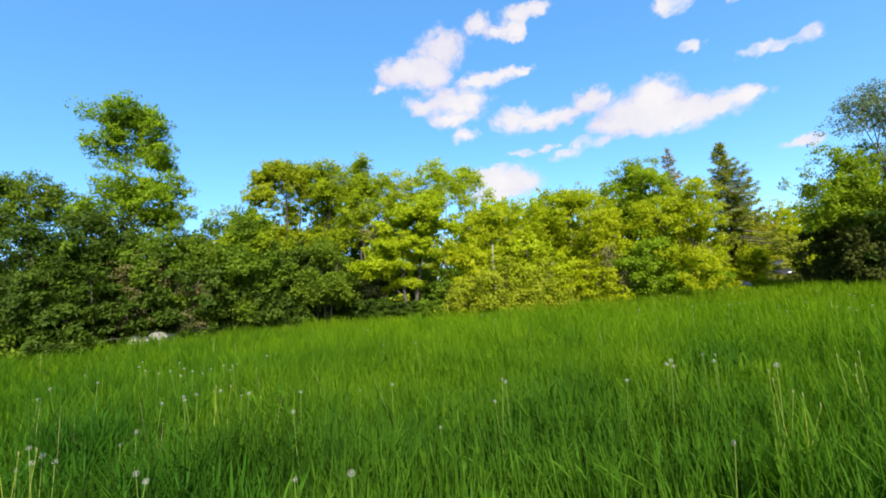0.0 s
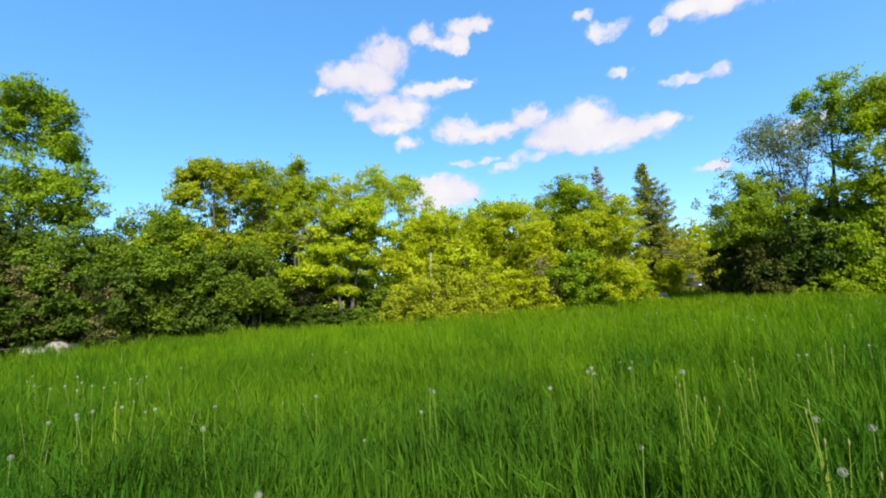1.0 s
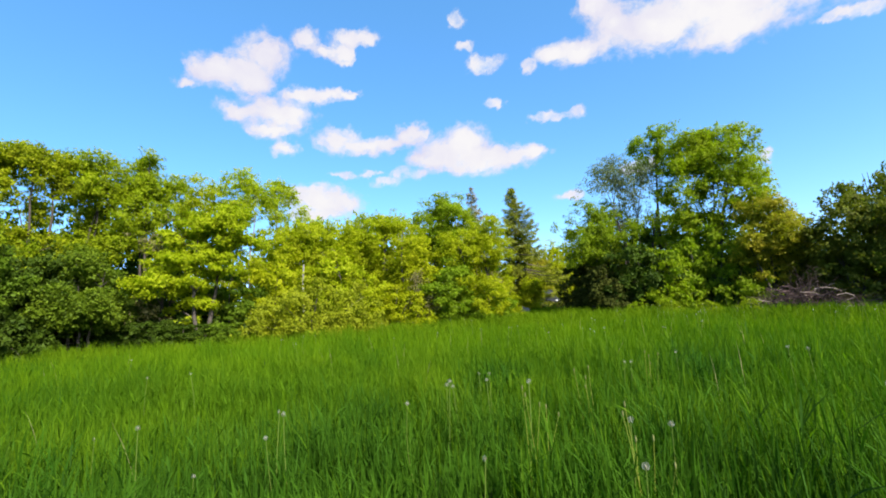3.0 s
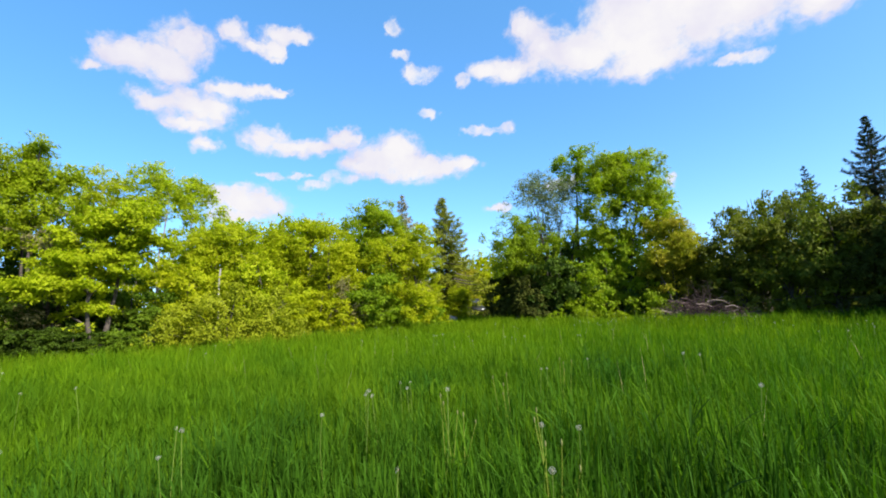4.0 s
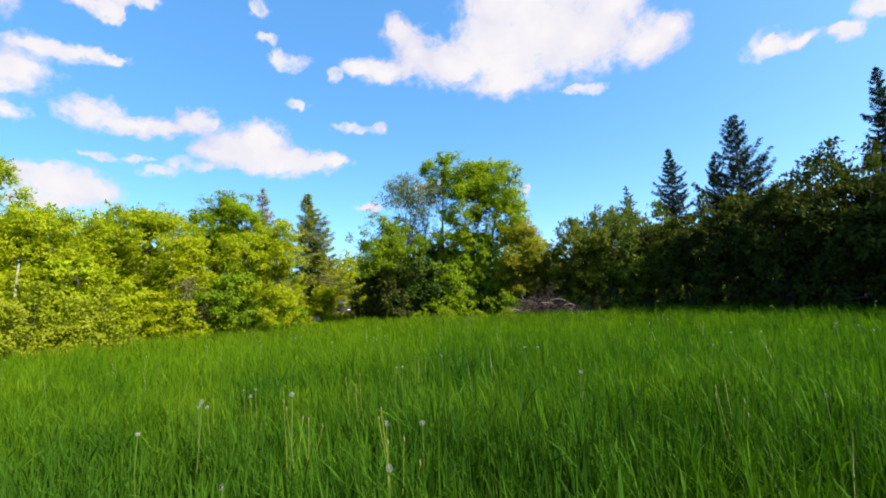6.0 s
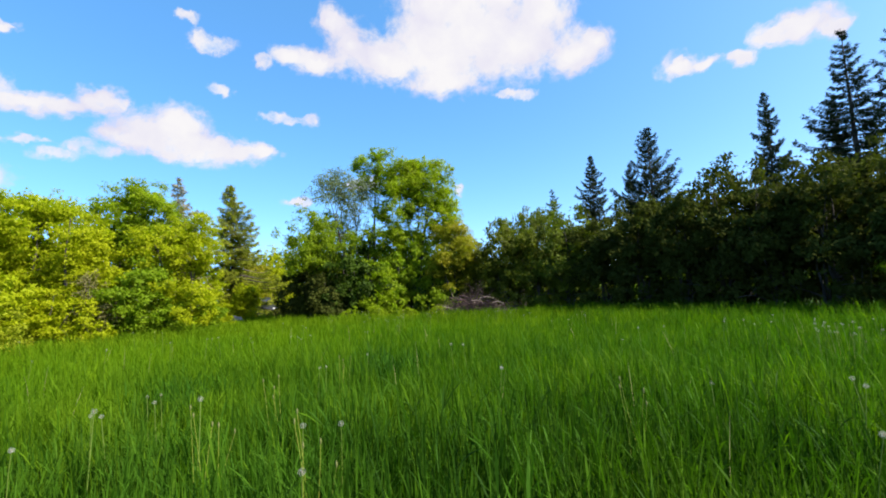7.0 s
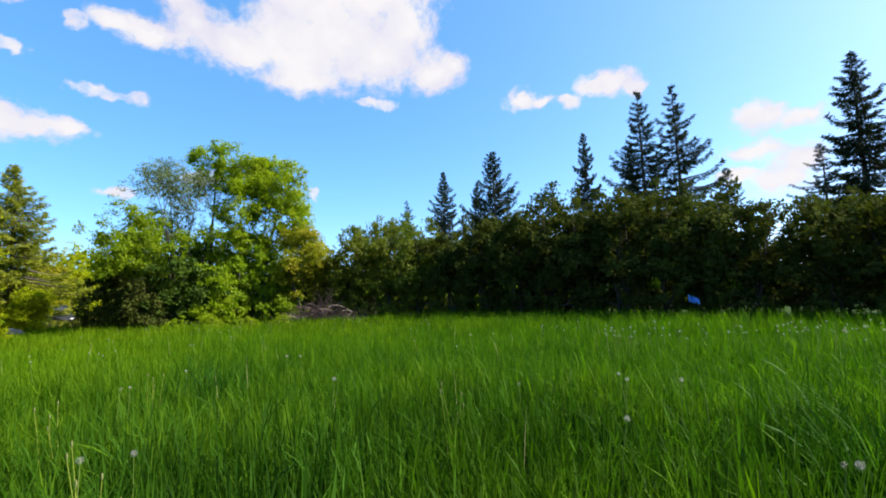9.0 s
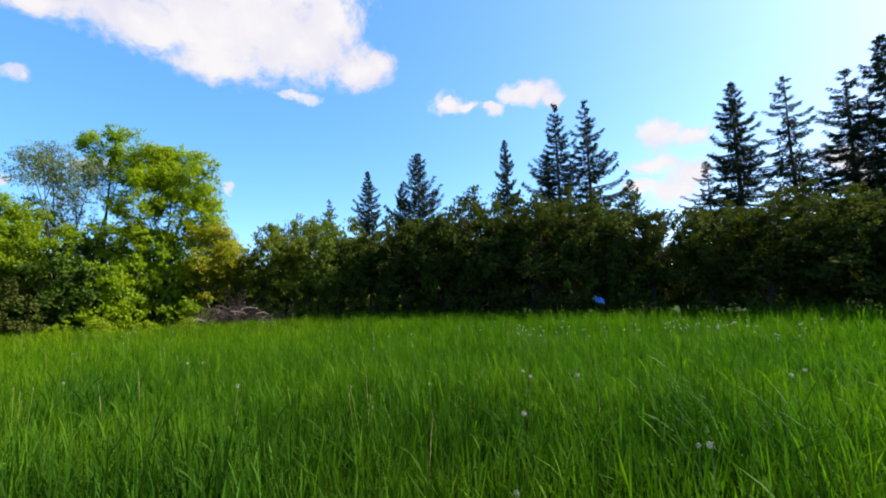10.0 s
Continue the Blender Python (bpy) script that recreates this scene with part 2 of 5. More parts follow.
def cloud_material():
    mat, nt, out = material("cloud_vapour")
    at = nt.nodes.new("ShaderNodeAttribute")
    at.attribute_name = "thickness"
    n1 = noise_tex(nt, 0.014, 9.0, "Object", 0.62)
    n2 = noise_tex(nt, 0.004, 4.0, "Object")
    k = nt.nodes.new("ShaderNodeMath")
    k.operation = "MULTIPLY_ADD"
    k.inputs[1].default_value, k.inputs[2].default_value = 3.4, -1.80
    nt.links.new(n1.outputs["Fac"], k.inputs[0])
    s = nt.nodes.new("ShaderNodeMath")
    s.operation = "ADD"
    core = nt.nodes.new("ShaderNodeMath")
    core.operation = "MULTIPLY"
    core.inputs[1].default_value = 2.7
    nt.links.new(at.outputs["Fac"], core.inputs[0])
    nt.links.new(core.outputs[0], s.inputs[0])
    nt.links.new(k.outputs[0], s.inputs[1])
    al = nt.nodes.new("ShaderNodeMapRange")
    al.interpolation_type = "SMOOTHSTEP"
    al.inputs["From Min"].default_value, al.inputs["From Max"].default_value = -0.62, 1.3
    nt.links.new(s.outputs[0], al.inputs["Value"])
    # Sunlit white and lilac shading are put into the cloud's own glow.
    col = ramp(nt, [(0.38, (0.80, 0.78, 0.95)), (0.80, (1.0, 0.98, 1.0))])
    mixn = nt.nodes.new("ShaderNodeMath")
    mixn.operation = "MULTIPLY_ADD"
    mixn.inputs[1].default_value = 0.35
    nt.links.new(at.outputs["Fac"], mixn.inputs[0])
    nt.links.new(n2.outputs["Fac"], mixn.inputs[2])
    nt.links.new(mixn.outputs[0], col.inputs["Fac"])
    em = nt.nodes.new("ShaderNodeEmission")
    em.inputs["Strength"].default_value = 0.365
    nt.links.new(col.outputs["Color"], em.inputs["Color"])
    tr = nt.nodes.new("ShaderNodeBsdfTransparent")
    mx = nt.nodes.new("ShaderNodeMixShader")
    nt.links.new(al.outputs[0], mx.inputs["Fac"])
    nt.links.new(tr.outputs[0], mx.inputs[1])
    nt.links.new(em.outputs[0], mx.inputs[2])
    nt.links.new(mx.outputs[0], out.inputs["Surface"])
    return mat


VAPOUR = cloud_material()
CLOUD_FAR = 2200.0


def make_cloud(size, thin, puffs):
    """One bank of cloud, thinned by a share: puffs of (azimuth, elevation, half-width, half-height) in degrees, bulging towards us where it is thick."""
    p = np.array(puffs)
    az0, az1 = (p[:, 0] - p[:, 2] * 1.9).min(), (p[:, 0] + p[:, 2] * 1.9).max()
    el0, el1 = (p[:, 1] - p[:, 3] * 1.9).min(), (p[:, 1] + p[:, 3] * 1.9).max()
    step = max(0.16, (az1 - az0) / 130)
    A, E = np.meshgrid(np.arange(az0, az1 + step, step), np.arange(el0, el1 + step, step), indexing="ij")
    d = np.full(A.shape, -9.0)
    flat = np.stack([A, E, np.zeros_like(A)], -1).reshape(-1, 3)
    wob = np.array([noise.noise_vector(Vector(q * 0.45)) * 0.75 + noise.noise_vector(Vector(q * 1.3)) * 0.38 + noise.noise_vector(Vector(q * 3.1)) * 0.22 + noise.noise_vector(Vector(q * 6.7)) * 0.1 for q in flat])
    wa, we = wob[:, 0].reshape(A.shape), 0.75 * wob[:, 1].reshape(A.shape)
    A0, E0 = A.copy(), E.copy()
    A, E = A + wa, E + we
    for ca, ce, ra, re in puffs:
        ra = ra / max(0.5, math.cos(radians(ce)))
        below = np.clip((ce - E) / re, 0, None)
        q = 1.0 - np.sqrt(((A - ca) / ra) ** 2 + ((E - ce) / np.where(E < ce, re * 1.2, re)) ** 2) - 0.16 * below
        d = np.log(np.exp(5 * d) + np.exp(5 * np.maximum(q, -3))) / 5
    d = np.clip(d - thin, -1, {"small wispy": 0.3, "puffy": 0.6}.get(size, 1.0))
    dist = CLOUD_FAR - 160 * np.clip(d, 0, 1)
    A, E = A0, E0
    a, e = np.radians(A), np.radians(E)
    P = np.stack([dist * np.sin(a) * np.cos(e), dist * np.cos(a) * np.cos(e), dist * np.sin(e)], -1)
    na, ne = A.shape
    i, j = np.meshgrid(np.arange(na - 1), np.arange(ne - 1), indexing="ij")
    f = np.stack([i * ne + j, (i + 1) * ne + j, (i + 1) * ne + j + 1, i * ne + j + 1], -1).reshape(-1, 4)
    flat = d.ravel()
    f = f[flat[f].max(1) > -0.62]
    # one object for each connected bank
    lab = np.arange(na * ne)
    for sweep in range(400):
        low = lab[f].min(1)
        nxt = lab.copy()
        np.minimum.at(nxt, f.ravel(), np.repeat(low, 4))
        nxt = nxt[nxt]
        if (nxt == lab).all():
            break
        lab = nxt
    owner = lab[f[:, 0]]
    for bank in np.unique(owner):
        ff = f[owner == bank]
        if len(ff) < 12:
            continue
        used, inv = np.unique(ff, return_inverse=True)
        me = mesh_from("cloud", P.reshape(-1, 3)[used], inv.reshape(-1, 4), np.full(len(ff), 4), smooth=True)
        att = me.attributes.new("thickness", "FLOAT", "POINT")
        att.data.foreach_set("value", flat[used].astype(np.float32))
        ob = mesh_part("cloud", me, VAPOUR)
        tagged(ob, "%s white fair-weather cloud in the blue sky" % size, "cloud", "fair-weather clouds", "backdrop")


make_cloud("puffy", 0.07, [(-4.1, 27, 3, 1.8), (-0.7, 27.4, 3.7, 2.2), (2.2, 29.4, 2.8, 2.5), (-6.6, 25.2, 1.5, 0.8), (0.7, 26, 2.7, 1.6)])
make_cloud("puffy", 0.05, [(7.1, 31.4, 1.8, 1.2), (10, 30.4, 2.1, 0.9), (11.9, 29.8, 1.2, 1.3), (12.8, 31.7, 1.9, 1.1), (14.6, 31.8, 1.6, 0.8)])
make_cloud("puffy", 0.11, [(2, 23.3, 4.2, 1.8), (4.9, 22.9, 2.8, 2), (-1.1, 22.9, 2.8, 1.1), (6, 25.4, 2.4, 1), (9, 25.4, 3, 1), (12, 25.7, 1.7, 0.6), (2.5, 21.1, 3.5, 0.9), (3.8, 19.1, 2.1, 1)])
make_cloud("puffy", 0.05, [(10.3, 20.4, 2.9, 1.6), (13.8, 19.5, 3.4, 1.1), (17, 19.7, 2.6, 0.9), (20.2, 20.7, 2.6, 1.5), (22.1, 20.8, 1, 1)])
make_cloud("puffy", 0, [(27.1, 19.7, 3, 2.3), (24.8, 18.4, 4.2, 2), (27.1, 17, 5, 1.5), (30.7, 17.3, 3.3, 1.8), (33.4, 17.1, 2.8, 1.3), (36.3, 17.4, 2, 0.9), (22.1, 17.5, 2.8, 1.1)])
make_cloud("puffy", 0, [(8.4, 13.1, 4.2, 1.7), (6.4, 13.6, 3.2, 1.6), (10.5, 12.5, 2.9, 1.1), (7.5, 11.3, 3.9, 0.9)])
make_cloud("small wispy", 0.16, [(20.6, 15.9, 1.9, 0.9), (18.3, 16.3, 1.6, 0.7), (16.8, 15.2, 2.3, 0.9)])
make_cloud("small wispy", 0.22, [(11.2, 16, 2.4, 0.6), (14.8, 16.2, 1.9, 0.5)])
make_cloud("small wispy", 0.12, [(27.1, 33.5, 1.2, 1)])
make_cloud("small wispy", 0.1, [(30.8, 28.2, 2.5, 1), (29.7, 28.8, 1, 0.9)])
make_cloud("small wispy", 0.3, [(28.3, 30.3, 1.7, 0.8)])
make_cloud("small wispy", 0.14, [(36.5, 27.4, 1.2, 1)])
make_cloud("small wispy", 0.16, [(31.6, 23.8, 1.5, 0.8)])
make_cloud("small wispy", 0.16, [(39.2, 21.1, 2.3, 0.7), (37.8, 21.3, 1.9, 0.5), (42.1, 21.3, 1.3, 0.9)])
make_cloud("small wispy", 0.2, [(40, 11.5, 2.1, 0.8)])
make_cloud("small wispy", 0.14, [(60.7, 12.5, 0.9, 0.8)])
make_cloud("small wispy", 0.1, [(47.3, 13.3, 2.3, 0.8), (48.7, 14, 1.8, 0.8)])
make_cloud("large bright", 0, [(39.6, 28.2, 2.2, 1.1), (42.9, 27.7, 3, 1.4), (47.1, 29.7, 2.5, 2.8), (45.1, 32.2, 1.9, 1.7), (51.4, 28.3, 4.2, 2.3), (57.5, 30.2, 5.2, 4.2), (52.8, 27.4, 3.9, 1.8), (60.4, 27.7, 4.7, 3.4), (65.1, 30, 7.2, 4.8), (59.1, 25.4, 3.3, 1.5), (69.5, 28.4, 5.9, 3.6), (72.8, 31.6, 3.8, 3.4), (76.7, 26.6, 3.6, 2.5), (79, 27.4, 2, 1.7), (67.8, 35.2, 8.7, 3.8), (59.2, 33.9, 4.4, 3.3)])
make_cloud("small wispy", 0.14, [(69.5, 23.2, 2.2, 0.8), (67.3, 23.5, 1.5, 0.6)])
make_cloud("puffy", 0.02, [(87.9, 22.7, 2.2, 1.3), (90.6, 22.3, 1.7, 0.6), (93.9, 21.8, 1.7, 0.8)])
make_cloud("puffy", 0, [(97.4, 23, 3, 1.1), (99.2, 23.3, 2.7, 1.4), (101.7, 21.9, 1.5, 1)])
make_cloud("puffy", 0.05, [(113.5, 16.3, 3, 1.6), (116.6, 15.2, 3, 1)])
make_cloud("puffy", 0.05, [(112.9, 12.9, 3.5, 1.1), (116.3, 11.4, 2.8, 1.5), (111.2, 10.5, 2.1, 1), (115, 9.5, 3.4, 1.6)])
make_cloud("puffy", 0.05, [(129.1, 10.4, 1.8, 1.5), (130.7, 9, 1.5, 1.6)])

# ---------------------------------------------------------------- broadleaf trees and shrubs


def fill_points(lobes, n, rng, skin=0.55):
    """Clump centres in a union of ellipsoids (x, y, z, rx, ry, rz), crowding towards their skins."""
    lobes = np.array(lobes, float)
    vol = lobes[:, 3] * lobes[:, 4] * lobes[:, 5]
    pick = rng.choice(len(lobes), n, p=vol ** 0.8 / np.sum(vol ** 0.8))
    d = unit(rng.normal(size=(n, 3)))
    r = rng.uniform(skin ** 3, 1, n) ** (1 / 3)
    r *= 1 + 0.22 * rng.normal(size=n).clip(-1.5, 1.5) * (r > 0.7)
    return lobes[pick, :3] + d * r[:, None] * lobes[pick, 3:], d


def broadleaf(name, lobes, seed, leaf=MID, bark=BARK, leaves=9000, length=0.092, width=0.075, clump_r=0.38, crowd=26.0,
              trunk_r=0.13, stems=1, flat=0.9, skin=0.55, hang=0.15, spread=0.25, label="", category="tree", twigs=0.5):
    """Stems, limbs and twigs that carry boughs of leafy sprays inside a union of ellipsoids."""
    if category == "tree":
        lobes = [(x, y, z, rx * 1.08, ry * 1.1, rz * 1.06) for x, y, z, rx, ry, rz in lobes]
    clumps = int(crowd * sum(l[3] * l[5] for l in lobes)) + 12
    rng = np.random.default_rng(seed)
    root = new(name)
    top = max(l[2] + l[5] for l in lobes)
    cen, out = fill_points(lobes, clumps, rng, skin)
    cen[:, 2] = np.maximum(cen[:, 2], 0.12)
    tubes = Tubes()
    skeleton, sk_r = [], []
    heavy = sorted(lobes, key=lambda l: -l[3] * l[5] * (0.4 + l[2] / top))
    for s in range(stems):
        lobe = heavy[s % len(heavy)]
        base = np.array([rng.uniform(-1, 1) * spread * (stems > 1), rng.uniform(-1, 1) * spread * (stems > 1), -0.15])
        tip = np.array([lobe[0] + rng.uniform(-0.2, 0.2) * lobe[3], lobe[1], lobe[2] + lobe[5] * 0.75])
        t = np.linspace(0, 1, 9)[:, None]
        bow = np.array([rng.normal() * 0.18, rng.normal() * 0.18, 0]) * np.sin(t * np.pi) * top * 0.15
        wob = np.cumsum(rng.normal(size=(9, 3)) * [0.03, 0.03, 0], 0)
        line = base + (tip - base) * np.concatenate([t ** 1.25, t ** 1.25, t], 1) + bow + wob
        r = trunk_r * (1 - 0.86 * t[:, 0]) * rng.uniform(0.8, 1.1)
        r[0] *= 1.45
        tubes.add(line, r, 8)
        fine = np.linspace(0, 1, 40)
        sk = np.stack([np.interp(fine, t[:, 0], line[:, k]) for k in range(3)], 1)
        skeleton.append(sk[6:])
        sk_r.append(np.interp(fine, t[:, 0], r)[6:])
    # limbs to some of the clumps, then twigs from the nearest wood
    order = rng.permutation(clumps)
    n_limb = min(clumps, 9 + 4 * stems)
    for rank, k in enumerate(order):
        pts, rad = np.concatenate(skeleton), np.concatenate(sk_r)
        target = cen[k]
        cost = np.linalg.norm(pts - target, axis=1) + 0.9 * np.maximum(pts[:, 2] - target[2] + 0.35, 0)
        j = int(np.argmin(cost))
        start, gap = pts[j], np.linalg.norm(pts[j] - target)
        if rank > twigs * clumps:
            break
        steps = 7 if rank < n_limb else 3
        t = np.linspace(0, 1, steps)[:, None]
        sag = np.array([0, 0, 1.0]) * np.sin(t * np.pi) * gap * 0.10
        line = start + (target - start) * t + sag + np.sin(t * np.pi) * rng.normal(size=3) * gap * 0.05
        r0 = min(rad[j] * 0.7, 0.055 if rank < n_limb else 0.02)
        r = np.maximum(r0 * (1 - 0.75 * t[:, 0]), 0.004)
        tubes.add(line, r, 5 if rank < n_limb else 3)
        if rank < n_limb * 3:
            fine = np.linspace(0.15, 1, 10)
            skeleton.append(np.stack([np.interp(fine, t[:, 0], line[:, q]) for q in range(3)], 1))
            sk_r.append(np.interp(fine, t[:, 0], r))
    mesh_part("trunk", tubes.mesh("trunk"), bark, root)
    # boughs of uneven size, each made of small sprays
    size = rng.lognormal(0, 0.5, clumps)
    sprays = max(clumps, leaves // 11)
    bough = rng.choice(clumps, sprays, p=size / size.sum())
    off = unit(rng.normal(size=(sprays, 3))) * rng.uniform(0, 1, (sprays, 1)) ** 0.45
    off = off * clump_r * np.cbrt(size / size.mean())[bough][:, None]
    off[:, 2] *= flat
    tip = cen[bough] + off
    face = unit(0.5 * out[bough] + unit(off) + 1e-6)
    which = rng.integers(0, sprays, leaves)
    c = tip[which] + rng.normal(size=(leaves, 3)) * [0.075, 0.075, 0.05]
    c[:, 2] = np.where(c[:, 2] < 0.05, 0.05 + rng.uniform(0, 0.4, leaves), c[:, 2])
    dirs = face[which]
    mesh_part("crown", leaf_mesh("crown", c, rng, length, width, dirs, hang=hang), leaf, root)
    tagged(root, label, category)
    return root


def stand(root, az, dist, turn=0.0, sx=1.0, sz=1.0, sink=0.0):
    x, y, z = place(az, dist)
    root.matrix_basis = pose(x, y, z - sink, 0, 0, -az + turn) @ Matrix.Diagonal((sx, sx, sz, 1))
    return root


def copy_at(root, az, dist, turn=0.0, sx=1.0, sz=1.0, sink=0.0, label="", group=""):
    x, y, z = place(az, dist)
    keep = root.scale.copy()
    root.scale = (1, 1, 1)
    ob = copy_thing(root, pose(x, y, z - sink, 0, 0, -az + turn) @ Matrix.Diagonal((sx, sx, sz, 1)))
    root.scale = keep
    if label or group:
        tagged(ob, label, group=group)
    return ob


def spruce(name, H, R, seed, needle=NEEDLE, bare_from=0.22, gaps=0.12, density=1.0, label="", droop=0.35, limbs=100):
    """A spruce: straight stem, whorls of drooping boughs that carry flat sprays of needles."""
    rng = np.random.default_rng(seed)
    root = new(name)
    tubes = Tubes()
    z = np.linspace(-0.2, H, 14)
    lean = np.cumsum(rng.normal(size=(14, 2)) * 0.015, 0)
    stem = np.stack([lean[:, 0], lean[:, 1], z], 1)
    tubes.add(stem, np.maximum(0.018 * H * (1 - z / H * 0.97), 0.012), 8)
    cs, ds = [], []
    for k in range(limbs):
        f = bare_from + (1 - bare_from) * ((k + rng.uniform(0, 0.9)) / limbs) ** 0.82
        f = min(f, 0.985)
        if rng.uniform() < gaps:
            continue
        reach = R * 1.08 * (1 - f) ** 0.88 * rng.uniform(0.42, 1.32) + 0.06
        ang = k * 2.399 + rng.normal() * 0.35
        d = np.array([math.cos(ang), math.sin(ang), 0])
        t = np.linspace(0, 1, 6)[:, None]
        base = np.array([np.interp(f * H, z, stem[:, 0]), np.interp(f * H, z, stem[:, 1]), f * H])
        rise = 0.55 * f - 0.12
        line = base + d * reach * t + np.array([0, 0, 1]) * (rise * reach * t - droop * reach * (t ** 1.6) + 0.34 * reach * t ** 4)
        tubes.add(line, np.maximum(0.022 * (1 - t[:, 0]) * (0.4 + reach), 0.005), 4)
        n = int(density * 1.5 * (26 + 52 * reach))
        u = rng.uniform(0.03, 1.02, n) ** 0.9
        pos = np.stack([np.interp(u, t[:, 0], line[:, q]) for q in range(3)], 1)
        side = np.array([-d[1], d[0], 0])
        wide = (0.25 * reach * (1.08 - u) * rng.uniform(-1, 1, n))[:, None]
        pos = pos + side * wide + rng.normal(size=(n, 3)) * [0.05, 0.05, 0.045]
        pos[:, 2] -= np.abs(wide[:, 0]) * 0.35 + rng.uniform(0, 0.16, n) * (0.3 + reach * 0.25)
        cs.append(pos)
        ds.append(d * 0.9 + side * np.sign(wide) * 0.6 + np.array([0, 0, -0.35]))
    c, dd = np.concatenate(cs), unit(np.concatenate(ds))
    rng2 = np.random.default_rng(seed + 1)
    n = len(c)
    axis = unit(dd + rng2.normal(size=(n, 3)) * 0.35)
    nor = unit(rng2.normal(size=(n, 3)) * 0.6 + [0, 0, 0.9])
    sd = unit(np.cross(nor, axis))
    L = rng2.uniform(0.17, 0.40, (n, 1)) * (H / 12) ** 0.5 * (0.38 + 0.62 * np.clip(1 - c[:, 2:] / H, 0, 1) ** 0.5)
    W = L * rng2.uniform(0.22, 0.36, (n, 1))
    v = np.stack([c + sd * W * 0.5, c + axis * L, c - sd * W * 0.5], 1).reshape(-1, 3)
    mesh_part("trunk", tubes.mesh("trunk"), BARK, root)
    mesh_part("needles", mesh_from("needles", v, np.arange(3 * n).reshape(-1, 3), np.full(n, 3)), needle, root)
    tagged(root, label, "tree")
    return root


# the tall open ash, its neighbour and the leafy mass at their feet
stand(broadleaf("ash_tree", [(0.2, 0.0, 9.2, 0.85, 0.85, 0.58), (-0.9, 0.5, 9.2, 0.52, 0.52, 0.26), (1.2, 0.0, 8.8, 0.51, 0.74, 0.74), (-0.2, 0.0, 8.0, 0.71, 0.71, 0.62), (1.2, 0.5, 7.7, 0.78, 0.78, 0.64), (0.2, -0.5, 7.1, 0.71, 0.71, 0.45), (0.6, 0.3, 6.2, 1.30, 1.30, 0.58), (2.0, -0.3, 6.1, 0.61, 0.61, 0.61), (0.9, -0.5, 5.3, 1.24, 1.24, 0.59), (0.0, -0.3, 5.9, 0.53, 0.53, 0.40), (1.8, -0.5, 5.0, 0.65, 0.65, 0.51), (-0.9, 0.0, 5.3, 0.72, 0.72, 0.38)],
                11, FRESH, leaves=35600, clump_r=0.40, stems=3, trunk_r=0.10, skin=0.3, label="tall open-crowned green ash tree at the meadow edge"), -36.8, 21)
stand(broadleaf("ash_tree", [(-0.0, 0.0, 6.8, 1.30, 1.30, 0.52), (-0.6, 0.3, 6.8, 0.93, 0.93, 0.56), (0.7, -0.3, 6.3, 0.83, 0.83, 0.63), (-0.2, 0.3, 5.8, 1.41, 1.41, 0.66), (-0.8, 0.5, 5.6, 0.92, 0.92, 0.69)],
                12, MID, leaves=15800, clump_r=0.38, stems=2, skin=0.3, label="green ash tree with a thin crown"), -43.5, 25)
stand(broadleaf("bush_tree", [(-0.1, 0.0, 4.0, 1.12, 1.12, 0.56), (0.6, -0.5, 3.8, 0.97, 0.97, 0.68), (-0.4, 0.5, 3.0, 1.10, 1.10, 0.82), (0.6, -0.3, 2.6, 1.24, 1.24, 0.86), (-0.1, -0.5, 1.7, 1.29, 1.29, 0.83)],
                13, DARK, leaves=28100, stems=3, trunk_r=0.07, label="bushy green tree at the edge of the wood, toned darker for shade"), -43.5, 20)
stand(broadleaf("bush_tree", [(-0.2, 0.0, 4.7, 1.00, 1.00, 0.50), (0.2, -0.3, 4.0, 1.26, 1.26, 0.74), (-0.4, 0.3, 3.6, 1.13, 1.13, 0.72), (0.1, 0.0, 2.7, 1.35, 1.35, 0.93), (-0.7, -0.3, 1.8, 1.20, 1.20, 0.90)],
                14, DARK, leaves=28100, stems=3, trunk_r=0.07, label="bushy green tree at the edge of the wood, toned darker for shade"), -38.2, 20.5)
stand(broadleaf("bush_tree", [(-0.1, 0.0, 4.0, 1.04, 1.04, 0.61), (0.6, 0.3, 3.4, 0.88, 0.88, 0.71), (-0.6, -0.3, 3.1, 1.06, 1.06, 0.74), (0.2, -0.5, 2.3, 1.30, 1.30, 0.87), (1.0, -0.3, 1.3, 1.10, 1.10, 0.88)],
                15, MID, leaves=26200, stems=3, trunk_r=0.07, label="bushy green tree at the edge of the wood, toned darker for shade"), -32.8, 20)
stand(broadleaf("bush_tree", [(-0.5, 0.0, 3.5, 1.01, 1.01, 0.63), (0.4, 0.5, 2.9, 1.03, 1.03, 0.80), (-0.3, 0.5, 2.0, 1.12, 1.12, 0.90), (1.0, 0.3, 1.7, 1.15, 1.15, 0.92), (0.3, -0.3, 1.0, 1.13, 1.13, 0.68)],
                16, MID, leaves=24300, stems=3, trunk_r=0.07, label="bushy green tree at the edge of the wood, toned darker for shade"), -26.9, 19.8)
stand(broadleaf("bush_tree", [(-0.4, 0.0, 4.8, 0.81, 0.81, 0.48), (0.4, -0.3, 4.6, 0.83, 0.83, 0.53), (0.9, -0.5, 3.7, 1.03, 1.03, 0.69), (-0.2, -0.5, 3.9, 0.96, 0.96, 0.57), (1.6, -0.3, 3.2, 0.99, 0.99, 0.62)],
                24, MOSS, leaves=15800, stems=2, trunk_r=0.07, label="small yellow-green tree beside darker shrubs"), -24.5, 20.5)
